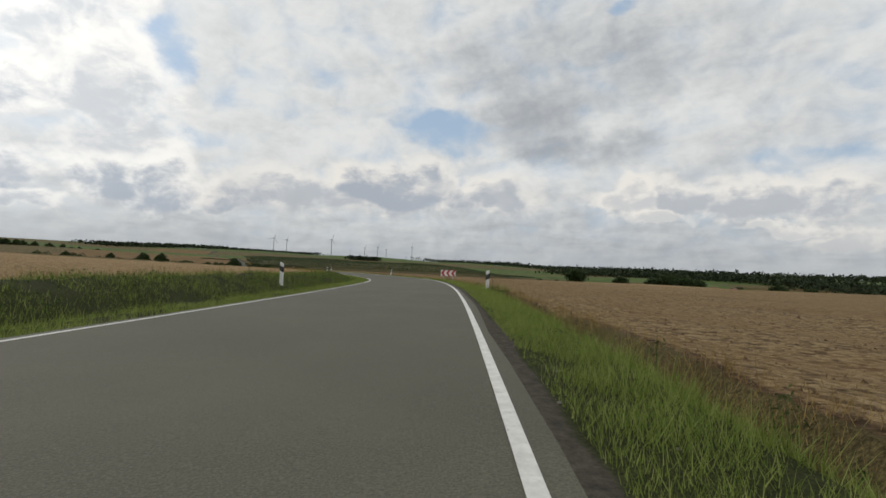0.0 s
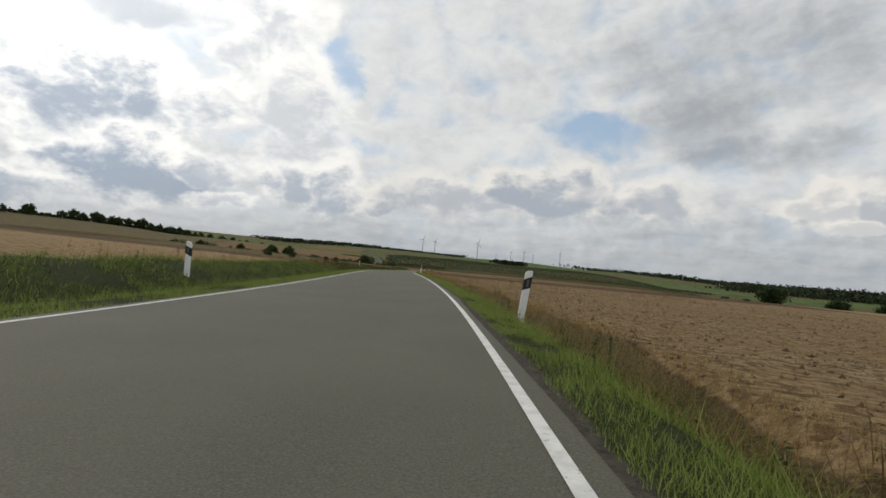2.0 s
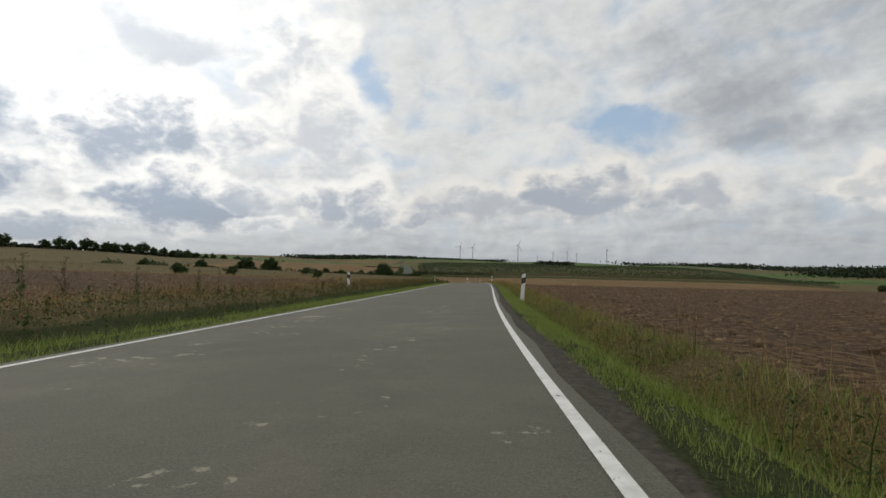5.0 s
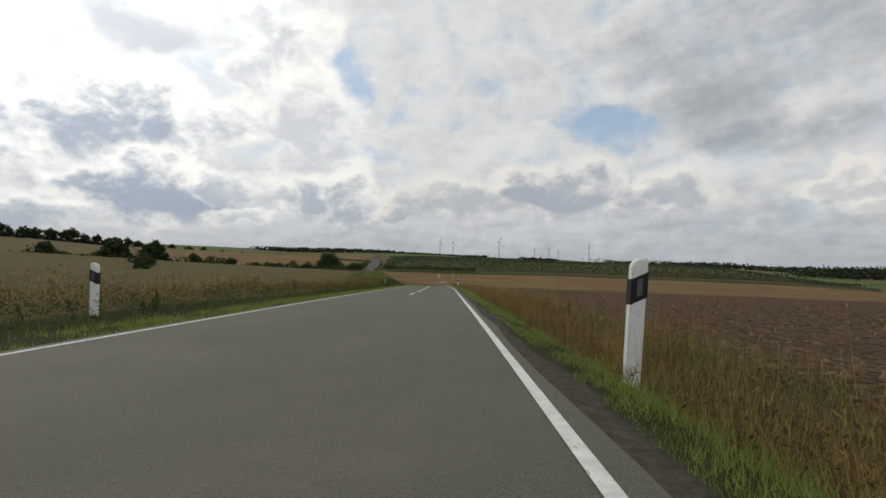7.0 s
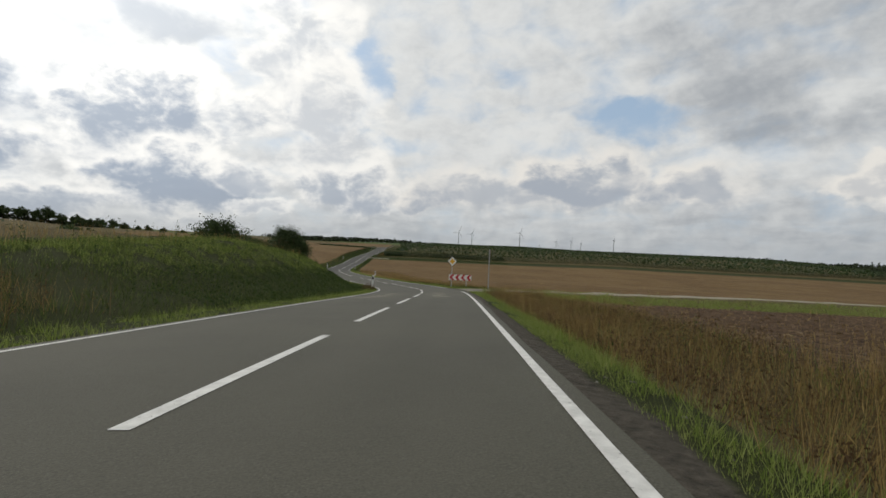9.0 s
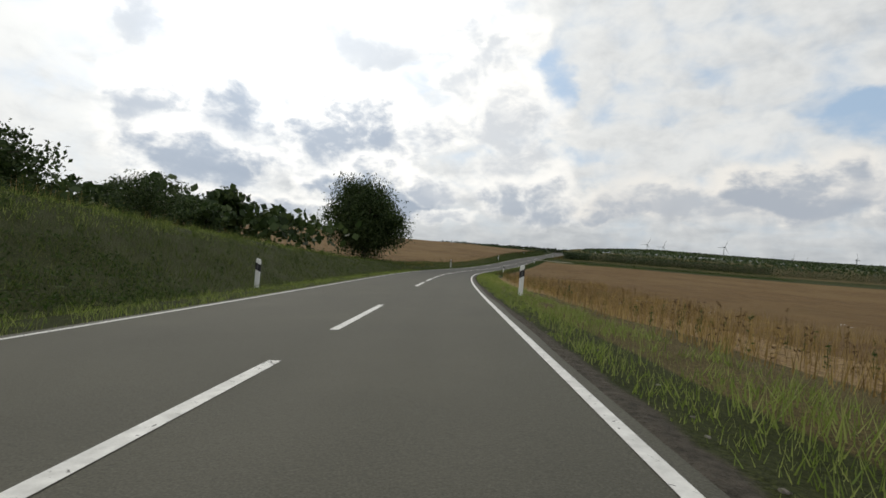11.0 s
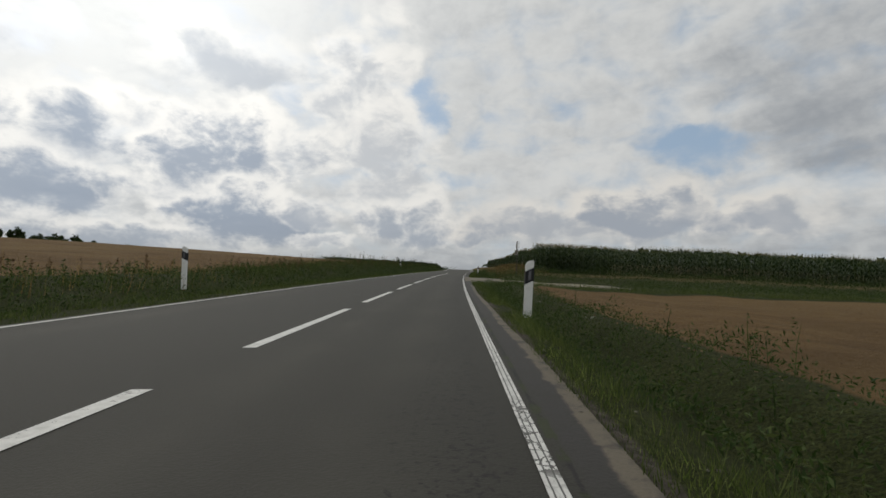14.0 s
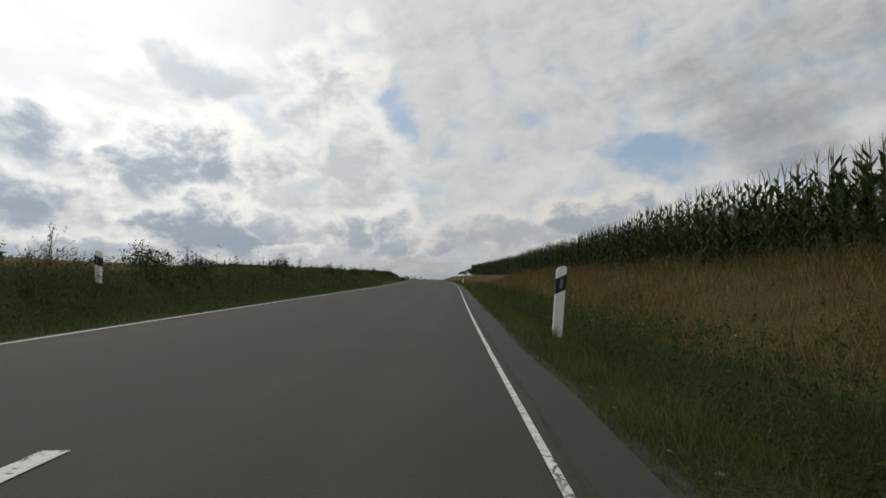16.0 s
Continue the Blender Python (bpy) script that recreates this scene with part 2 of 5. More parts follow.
_dir = np.array([-math.sin(radians(21)), math.cos(radians(21))])
_u = LINE[:, :2] @ _dir
_zs = np.convolve(np.pad(LINE[:, 2], 30, mode="edge"), np.hanning(61) / np.hanning(61).sum(), "valid")


def nearest(p):
    """For points in plan: s and l of the nearest place on the road."""
    p = np.asarray(p, float)
    out_s, out_l = np.empty(len(p)), np.empty(len(p))
    for a in range(0, len(p), 4000):
        q = p[a:a + 4000]
        d = ((q[:, None] - LINE[None, ::4, :2]) ** 2).sum(-1)
        i = np.clip(d.argmin(1) * 4, 0, len(S) - 1)
        for _ in range(3):
            off = q - np.stack([np.interp(S[0] + i, S, LINE[:, n]) for n in (0, 1)], -1)
            th = np.interp(S[0] + i, S, _th)
            i = np.clip(i + off[:, 0] * -np.sin(th) + off[:, 1] * np.cos(th), 0, len(S) - 1)
        off = q - np.stack([np.interp(S[0] + i, S, LINE[:, n]) for n in (0, 1)], -1)
        th = np.interp(S[0] + i, S, _th)
        out_s[a:a + 4000], out_l[a:a + 4000] = S[0] + i, off[:, 0] * -np.cos(th) + off[:, 1] * -np.sin(th)
    return out_s, out_l


def waves(x, y, size, seed):
    """Smooth random heights of about -1 to 1."""
    rng = np.random.RandomState(seed)
    out = 0
    for n in range(7):
        a, ph, f = rng.uniform(0, 6.28), rng.uniform(0, 6.28), rng.uniform(0.6, 1.7) * 6.28 / size
        out = out + np.sin((x * math.cos(a) + y * math.sin(a)) * f + ph)
    return out / 3.2


def grass_end(s):
    """How far the mown green reaches from the edge line on the right."""
    return np.interp(s, [-60, 20, 50, 118, 180, 260, 320, 341, 440, 470, 500, 526, 540, 556, 640], [1.5, 1.4, 1.0, 0.75, 0.85, 0.75, 0.8, 0.9, 0.95, 0.9, 0.78, 0.85, 0.85, 1.1, 1.1])


def field_start(s):
    """Where the ditch on the right ends."""
    return np.interp(s, [-60, 50, 118, 175, 230, 280, 320, 341, 440, 467, 503, 526, 536, 640], [1.95, 1.9, 1.85, 2.0, 2.3, 2.6, 3.2, 3.6, 2.4, 2.1, 2.15, 2.2, 1.9, 1.9])


def ground_height(p, s=None, l=None):
    p = np.asarray(p, float)
    if s is None:
        s, l = nearest(p)
    x, y = p[:, 0], p[:, 1]
    w = along(WIDTH, s)
    cross = along(CROSSFALL, s) / 100
    rz = np.interp(s, S, LINE[:, 2])
    right, left = np.maximum(-l - 0.25, 0), np.maximum(l - w - 0.25, 0)
    road = rz + cross * np.clip(l, -0.25, w + 0.25)
    # beside the road on the right: shoulder, ditch, field
    ditch = 1 - smooth(s, 326, 338) + smooth(s, 440, 455) * (1 - smooth(s, 520, 526)) + smooth(s, 535, 541)
    out, g, f = right + 0.25, grass_end(s), field_start(s)
    mid = (g + f) / 2
    gate = 1 - smooth(abs(s - 166), 4, 10)
    zr = -0.05 * smooth(right, 0, 0.4) - (0.32 + 0.2 * smooth(s, 535, 541)) * smooth(out, g - 0.15, mid) * (1 - smooth(out, mid, f + 0.15)) * ditch * (1 - gate) - 0.12 * smooth(right, 3, 6)
    zr = zr + (0.62 * smooth(s, 532.5, 539) + 0.58 * smooth(s, 543, 562)) * smooth(right, 2.0, 5.8) + 0.35 * smooth(s, 352, 366) * (1 - smooth(s, 420, 440)) * smooth(right, 1.5, 5) * -1
    zr = zr - (0.010 * np.minimum(right, 130) + 0.022 * np.clip(right - 130, 0, 700)) * (1 - smooth(s, 350, 420)) - 0.010 * np.maximum(np.minimum(right, 400) - 20, 0) * smooth(s, 350, 420)
    zr = zr + 1.9 * smooth(s, 548, 610) * smooth(right, 4, 40)
    zr = zr - 9.0 * smooth(right, 240, 390) * smooth(s, 330, 450)
    mouth = 1 - smooth(abs(s - 348), 4, 9)
    zr = zr * (1 - 0.9 * mouth * (1 - smooth(right, 20, 60)))
    # on the left: low bank, rising fields, the cutting before the bend
    bank = np.interp(s, [-60, 100, 130, 285, 318, 340, 385, 425, 450, 520, 545, 600, 700], [0.48, 0.45, 0.25, 0.22, 0.65, 2.65, 2.9, 1.1, 0.3, 0.4, 1.0, 1.0, 0.6])
    reach = np.interp(s, [-60, 100, 130, 300, 340, 400, 440, 700], [3.6, 3.6, 3.5, 5.0, 7.5, 7.5, 4.0, 4.0])
    zl = -0.05 * smooth(left, 0, 0.4) - 0.10 * smooth(left, 0.8, 1.5) * (1 - smooth(left, 1.5, 2.4)) + bank * smooth(left, 1.2, reach)
    zl = zl + 0.024 * np.clip(left - 6, 0, 250) + 0.069 * np.clip(left - 256, 0, 330)
    near = road + np.where(l < 0, zr, zl)
    flat = np.interp(p @ _dir, _u, _zs)
    far = flat + np.where(l < 0, zr, zl)
    k = smooth(abs(l), 12, 90)
    z = near * (1 - k) + far * k
    z = z + (0.05 * waves(x, y, 5, 3) * smooth(np.maximum(right, left), 0.6, 3) + 0.7 * waves(x, y, 160, 4) * smooth(abs(l), 25, 120))
    # the distance
    r = np.hypot(x + 100, y - 260)
    away = smooth(r, 700, 2200)
    wide = np.degrees(np.arctan2(-(x + 100), y - 260))
    ridge = np.interp(wide, [-180, -80, -40, -15, 5, 25, 45, 80, 180], [0, 6, 4, 8, 32, 42, 44, 40, 0])
    z = z * (1 - away) + away * (ridge + 6 * waves(x, y, 900, 5))
    return z - 40 * smooth(r, 3300, 4800)


def on_ground(s, l, lift=0.0):
    """Points beside the road, on the ground."""
    p = road_point(s, l)
    p[..., 2] = ground_height(p.reshape(-1, 3)[:, :2], np.ravel(np.broadcast_to(s, p.shape[:-1])), np.ravel(np.broadcast_to(l, p.shape[:-1]))).reshape(p.shape[:-1]) + lift
    return p


# ---- materials ----
def material(name, build, **shine):
    m = bpy.data.materials.new(name)
    m.use_nodes = True
    k = Nodes(m.node_tree)
    out, bsdf = k.add("ShaderNodeOutputMaterial"), k.add("ShaderNodeBsdfPrincipled")
    k.put(out.inputs[0], bsdf.outputs[0])
    k.place = k.add("ShaderNodeTexCoord").outputs["Object"]
    colour, bump, depth = build(k)
    if isinstance(colour, tuple):
        colour = (*colour, 1)
    k.put(bsdf.inputs["Base Color"], colour)
    bsdf.inputs["Roughness"].default_value = shine.get("rough", 0.8)
    bsdf.inputs["Metallic"].default_value = shine.get("metal", 0.0)
    bsdf.inputs["Specular IOR Level"].default_value = shine.get("spec", 0.4)
    if shine.get("thin"):
        glow, both = k.add("ShaderNodeBsdfTranslucent"), k.add("ShaderNodeMixShader")
        k.put(glow.inputs[0], colour)
        k.put(both.inputs[0], shine["thin"])
        k.put(both.inputs[1], bsdf.outputs[0])
        k.put(both.inputs[2], glow.outputs[0])
        k.put(out.inputs[0], both.outputs[0])
    if bump is not None:
        b = k.add("ShaderNodeBump")
        k.put(b.inputs["Height"], bump)
        b.inputs["Distance"].default_value = depth
        k.put(bsdf.inputs["Normal"], b.outputs[0])
    return m


def world_place(k):
    return k.add("ShaderNodeNewGeometry").outputs["Position"]


def attr(k, name):
    return k.add("ShaderNodeAttribute", attribute_name=name).outputs["Fac"]


def island(k):
    return k.add("ShaderNodeNewGeometry").outputs["Random Per Island"]


def asphalt_look(k):
    p = world_place(k)
    grain = k.noise(p, 90, 3, 0.7)
    cell = k.add("ShaderNodeTexVoronoi")
    k.put(cell.inputs["Vector"], p)
    k.put(cell.inputs["Scale"], 55)
    patch = k.noise(p, 0.45, 5, 0.6)
    c = k.ramp(patch, (0.3, (0.070, 0.067, 0.047)), (0.7, (0.100, 0.095, 0.067)))
    c = k.mix(k.step(grain, 0.45, 0.8), c, (0.150, 0.142, 0.108))
    c = k.mix(k.step(grain, 0.5, 0.25), c, (0.046, 0.044, 0.036))
    # darker asphalt tone on the later stretches
    deeper = k.math("MULTIPLY", attr(k, "fresh"), 0.9)
    c = k.mix(deeper, c, (0.0285, 0.027, 0.0215))
    tracks = k.math("MULTIPLY", attr(k, "track"), k.step(k.noise(p, 0.8, 4), 0.3, 0.7, 0.06, 0.2))
    c = k.mix(tracks, c, (0.118, 0.11, 0.086))
    lumps = k.math("ADD", k.math("MULTIPLY", k.noise(p, 1.4, 4, 0.6), 0.5), k.math("MULTIPLY", k.noise(p, 9, 5, 0.6), 0.5))
    mud = k.step(k.math("ADD", lumps, k.math("MULTIPLY", attr(k, "mud"), 0.25)), 0.70, 0.735)
    dust = k.math("MULTIPLY", attr(k, "mud"), k.step(k.noise(p, 1.6, 6, 0.65), 0.42, 0.7, 0.0, 0.5))
    c = k.mix(dust, c, (0.21, 0.18, 0.13))
    c = k.mix(k.math("MULTIPLY", mud, 0.8), c, k.mix(grain, (0.20, 0.18, 0.13), (0.36, 0.33, 0.25)))
    pit = k.math("ADD", k.noise(p, 26, 5, 0.72), k.math("MULTIPLY", attr(k, "pitted"), 0.16))
    c = k.mix(k.step(pit, 0.66, 0.74, 0.0, 0.75), c, (0.012, 0.0115, 0.010))
    c = k.mix(k.math("MULTIPLY", attr(k, "strip"), k.step(k.noise(p, 5, 5, 0.6), 0.3, 0.7, 0.35, 0.8)), c, (0.040, 0.037, 0.035))
    split = k.step(k.math("ADD", attr(k, "seam"), k.math("MULTIPLY", k.math("SUBTRACT", k.noise(p, 6, 5, 0.65), 0.5), 1.4)), 0.55, 0.75)
    c = k.mix(split, c, k.mix(k.step(k.noise(p, 3, 3), 0.45, 0.6), (0.018, 0.017, 0.015), (0.030, 0.036, 0.013)))
    sandy = k.step(k.math("ADD", attr(k, "sand"), k.math("MULTIPLY", k.math("SUBTRACT", k.noise(p, 3.5, 5, 0.65), 0.5), 1.2)), 0.4, 0.65)
    c = k.mix(k.math("MULTIPLY", sandy, 0.75), c, k.mix(grain, (0.115, 0.095, 0.068), (0.21, 0.176, 0.125)))
    return c, k.math("ADD", grain, k.math("MULTIPLY", cell.outputs["Distance"], 0.7)), 0.003


def paint_look(worn):
    def build(k):
        p = world_place(k)
        c = k.ramp(k.noise(p, 9, 5, 0.65), (0.3, (0.50, 0.49, 0.46)), (0.7, (0.74, 0.73, 0.69)))
        w = attr(k, "worn") if worn else 0.0
        gone = k.step(k.math("ADD", k.noise(p, 17, 5, 0.7, 0.8), k.math("MULTIPLY", w, 0.13)), 0.645, 0.685)
        c = k.mix(gone, c, (0.10, 0.097, 0.09))
        crack = k.add("ShaderNodeTexVoronoi")
        crack.feature = "DISTANCE_TO_EDGE"
        k.put(crack.inputs["Vector"], k.vmath("ADD", p, k.vmath("SCALE", k.noise(p, 14, 3, 0.6, colour=True), 0.07)))
        k.put(crack.inputs["Scale"], 8.5)
        split = k.math("MULTIPLY", k.step(crack.outputs["Distance"], 0.02, 0.05, 1.0, 0.0), k.step(k.math("ADD", k.noise(p, 1.3, 2), w), 0.85, 1.1))
        c = k.mix(split, c, (0.08, 0.076, 0.068))
        rag = k.math("SUBTRACT", k.noise(p, 7, 5, 0.68), 0.5)
        green = k.step(k.math("ADD", attr(k, "moss"), k.math("MULTIPLY", rag, 2.2)), 0.55, 0.75)
        c = k.mix(green, c, k.mix(k.step(k.noise(p, 4, 3), 0.42, 0.6), (0.040, 0.037, 0.032), (0.050, 0.055, 0.018)))
        wander = k.math("ADD", attr(k, "across"), k.math("MULTIPLY", rag, 0.10))
        for at in (0.30, 0.72):
            gap = k.step(k.math("ABSOLUTE", k.math("SUBTRACT", wander, at)), 0.025, 0.07, 1.0, 0.0)
            c = k.mix(k.math("MULTIPLY", gap, attr(k, "lengthwise")), c, (0.075, 0.071, 0.064))
        return c, k.noise(p, 60, 4, 0.6), 0.004
    return build


def earth_look(k):
    p = world_place(k)
    big, mid, fine = k.noise(p, 0.05, 4, 0.55), k.noise(p, 0.9, 6, 0.65), k.noise(p, 11, 5, 0.7)
    stretch = k.noise(p, 0.25, 5, 0.6)
    plough = k.ramp(fine, (0.36, (0.028, 0.016, 0.009)), (0.5, (0.115, 0.067, 0.036)), (0.66, (0.27, 0.178, 0.100)))
    plough = k.mix(k.step(mid, 0.35, 0.7, 0.0, 0.3), plough, (0.150, 0.095, 0.050))
    clod = k.add("ShaderNodeTexVoronoi")
    k.put(clod.inputs["Vector"], k.vmath("ADD", p, k.vmath("SCALE", k.noise(p, 5, 4, 0.6, colour=True), 0.25)))
    k.put(clod.inputs["Scale"], 8.0)
    crumb = k.add("ShaderNodeSeparateXYZ")
    k.put(crumb.inputs[0], clod.outputs["Color"])
    plough = k.mix(k.step(crumb.outputs[0], 0.6, 0.95, 0.0, 0.6), plough, (0.25, 0.170, 0.098))
    plough = k.mix(k.step(crumb.outputs[1], 0.5, 0.85, 0.0, 0.8), plough, (0.045, 0.029, 0.018))
    rough = k.math("MULTIPLY", k.math("SUBTRACT", 1.0, clod.outputs["Distance"]), k.math("MULTIPLY", attr(k, "plough"), 1.6))
    straw = k.ramp(fine, (0.3, (0.105, 0.064, 0.032)), (0.5, (0.30, 0.205, 0.104)), (0.7, (0.52, 0.39, 0.21)))
    straw = k.mix(k.step(crumb.outputs[1], 0.55, 0.9, 0.0, 0.75), straw, (0.070, 0.042, 0.022))
    straw = k.mix(k.step(crumb.outputs[0], 0.7, 0.95, 0.0, 0.6), straw, (0.44, 0.33, 0.185))
    straw = k.mix(k.step(stretch, 0.35, 0.65, 0.0, 0.4), straw, (0.27, 0.165, 0.075))
    sown = k.mix(k.step(fine, 0.4, 0.7, 0.0, 0.5), k.ramp(mid, (0.3, (0.105, 0.063, 0.028)), (0.7, (0.175, 0.110, 0.048))), (0.225, 0.150, 0.068))
    sown = k.mix(k.step(stretch, 0.38, 0.68, 0.0, 0.45), sown, (0.085, 0.053, 0.025))
    sown = k.mix(k.step(big, 0.42, 0.62, 0.0, 0.4), sown, (0.21, 0.142, 0.064))
    thatch = k.noise(k.vmath("MULTIPLY", p, (1, 1, 0.3)), 38, 4, 0.75)
    green = k.mix(k.step(thatch, 0.35, 0.7), (0.022, 0.026, 0.010), k.ramp(mid, (0.3, (0.044, 0.055, 0.016)), (0.7, (0.086, 0.096, 0.031))))
    dry = k.mix(k.step(thatch, 0.35, 0.7), (0.050, 0.042, 0.019), k.ramp(mid, (0.3, (0.125, 0.098, 0.040)), (0.7, (0.25, 0.190, 0.082))))
    gravel = k.ramp(fine, (0.25, (0.12, 0.10, 0.075)), (0.8, (0.32, 0.28, 0.21)))
    soil = k.ramp(fine, (0.3, (0.046, 0.041, 0.033)), (0.7, (0.122, 0.107, 0.085)))
    crop = k.ramp(big, (0.35, (0.045, 0.075, 0.020)), (0.65, (0.10, 0.14, 0.040)))
    c = green
    rag = k.math("MULTIPLY", k.math("SUBTRACT", mid, 0.5), 0.9)
    for name, col in (("dry", dry), ("plough", plough), ("straw", straw), ("sown", sown), ("crop", crop), ("soil", soil), ("gravel", gravel)):
        c = k.mix(k.step(k.math("ADD", attr(k, name), rag), 0.35, 0.65), c, col)
    return c, k.math("ADD", k.math("ADD", k.math("MULTIPLY", mid, 2.0), rough), k.math("MULTIPLY", fine, 1.0)), 0.10


def leaf_look(lo, mid, hi, tip=None):
    def build(k):
        p = world_place(k)
        f = k.math("ADD", k.math("MULTIPLY", island(k), 0.7), k.math("MULTIPLY", k.noise(p, 0.6, 4), 0.35))
        return k.ramp(f, (0.15, lo), (0.5, mid), (0.95, hi)), None, 0
    return build


ASPHALT = material("asphalt", asphalt_look, rough=0.82, spec=0.35)
PAINT = material("road_paint", paint_look(True), rough=0.6)
EARTH = material("ground_cover", earth_look, rough=0.95, spec=0.1)
GRASS = material("grass_blades", leaf_look((0.105, 0.158, 0.024), (0.195, 0.258, 0.050), (0.36, 0.388, 0.125)), rough=0.6, spec=0.25, thin=0.35)
# darker copy of grass_blades, for dull growth and for shade put into colour
DULL_SHADED = material("dull_and_shaded_grass", leaf_look((0.028, 0.048, 0.009), (0.064, 0.096, 0.019), (0.145, 0.168, 0.048)), rough=0.65, spec=0.2, thin=0.3)
HAY = material("dry_grass", leaf_look((0.13, 0.084, 0.029), (0.27, 0.180, 0.062), (0.45, 0.33, 0.13)), rough=0.75, spec=0.2, thin=0.3)
WEED = material("weed_leaves", leaf_look((0.018, 0.036, 0.007), (0.040, 0.072, 0.015), (0.095, 0.120, 0.034)), rough=0.7, spec=0.2, thin=0.3)
RUST = material("withered_weeds", leaf_look((0.046, 0.029, 0.016), (0.098, 0.062, 0.031), (0.20, 0.140, 0.068)), rough=0.8, spec=0.15, thin=0.3)
BLOOM = material("white_blossom", leaf_look((0.45, 0.45, 0.40), (0.65, 0.64, 0.58), (0.75, 0.74, 0.68)), rough=0.8)
MAIZE = material("maize_leaves", leaf_look((0.013, 0.029, 0.007), (0.030, 0.056, 0.014), (0.082, 0.112, 0.034)), rough=0.5, spec=0.35, thin=0.3)
TASSEL = material("maize_tassels", leaf_look((0.12, 0.11, 0.045), (0.20, 0.175, 0.075), (0.30, 0.26, 0.12)), rough=0.8)
FOLIAGE = material("tree_leaves", leaf_look((0.014, 0.028, 0.008), (0.032, 0.056, 0.015), (0.075, 0.105, 0.032)), rough=0.6, spec=0.25, thin=0.3)
WOODS = material("far_foliage", leaf_look((0.018, 0.027, 0.014), (0.030, 0.042, 0.022), (0.055, 0.066, 0.034)), rough=0.9, spec=0.1)
BARK = material("bark", lambda k: (k.ramp(k.noise(k.place, 6, 5, 0.7), (0.3, (0.05, 0.04, 0.03)), (0.7, (0.15, 0.12, 0.09))), k.noise(k.place, 14, 4), 0.02), rough=0.9)
CLOD = material("soil_clods", lambda k: (k.ramp(k.math("ADD", k.math("MULTIPLY", island(k), 0.6), k.math("MULTIPLY", k.noise(world_place(k), 20, 4, 0.7), 0.4)), (0.15, (0.070, 0.045, 0.026)), (0.5, (0.155, 0.102, 0.058)), (0.9, (0.29, 0.205, 0.120))), k.noise(world_place(k), 35, 4), 0.02), rough=0.95, spec=0.1)
STONE = material("gravel_stones", lambda k: (k.ramp(island(k), (0.1, (0.08, 0.072, 0.06)), (0.6, (0.16, 0.145, 0.12)), (0.95, (0.25, 0.23, 0.20))), None, 0), rough=0.9)


def plastic(col, dirt):
    def build(k):
        g = k.noise(k.place, 7, 5, 0.65)
        return k.mix(k.step(g, 0.5, 0.78, 0.0, 0.55), col, dirt), k.noise(k.place, 30, 3), 0.001
    return build


WHITE = material("white_plastic", plastic((0.72, 0.72, 0.70), (0.42, 0.40, 0.34)), rough=0.5)
BLACK = material("black_plastic", plastic((0.018, 0.018, 0.02), (0.035, 0.034, 0.032)), rough=0.7, spec=0.25)
GLASS = material("reflector", plastic((0.10, 0.10, 0.11), (0.06, 0.06, 0.06)), rough=0.18, spec=0.8)
RED = material("red_sheeting", plastic((0.42, 0.018, 0.030), (0.30, 0.03, 0.04)), rough=0.38)
SHEET = material("white_sheeting", plastic((0.74, 0.72, 0.68), (0.48, 0.45, 0.38)), rough=0.38)
YELLOW = material("yellow_sheeting", plastic((0.72, 0.40, 0.035), (0.55, 0.30, 0.04)), rough=0.38)
ZINC = material("galvanised_steel", plastic((0.38, 0.39, 0.40), (0.24, 0.24, 0.23)), rough=0.5, metal=0.6)
BACK = material("grey_sign_back", plastic((0.17, 0.155, 0.13), (0.12, 0.105, 0.085)), rough=0.75)
IRON = material("dark_iron", plastic((0.055, 0.05, 0.045), (0.03, 0.028, 0.026)), rough=0.7)
TOWER = material("turbine_paint", plastic((0.30, 0.31, 0.33), (0.24, 0.25, 0.27)), rough=0.6)
PLASTER = material("house_plaster", plastic((0.55, 0.53, 0.49), (0.42, 0.40, 0.36)), rough=0.9)
TILE = material("roof_tiles", plastic((0.22, 0.10, 0.07), (0.13, 0.075, 0.055)), rough=0.85)
PANE = material("window_pane", lambda k: ((0.03, 0.035, 0.04), None, 0), rough=0.1, spec=0.8)


def track_look(k):
    p = world_place(k)
    grain, blot = k.noise(p, 14, 5, 0.7), k.noise(p, 0.9, 5, 0.6)
    slab = k.mix(k.step(blot, 0.35, 0.65), k.ramp(grain, (0.3, (0.18, 0.165, 0.135)), (0.75, (0.35, 0.32, 0.255))), (0.29, 0.245, 0.17))
    tar = k.mix(k.step(blot, 0.4, 0.7), k.ramp(grain, (0.3, (0.105, 0.098, 0.074)), (0.75, (0.175, 0.162, 0.122))), (0.20, 0.175, 0.120))
    edge = k.step(k.math("ADD", attr(k, "apron"), k.math("MULTIPLY", k.math("SUBTRACT", k.noise(p, 2.5, 4), 0.5), 0.5)), 0.42, 0.58)
    return k.mix(edge, slab, tar), k.noise(p, 30, 4), 0.01


CONCRETE = material("field_track", track_look, rough=0.92)


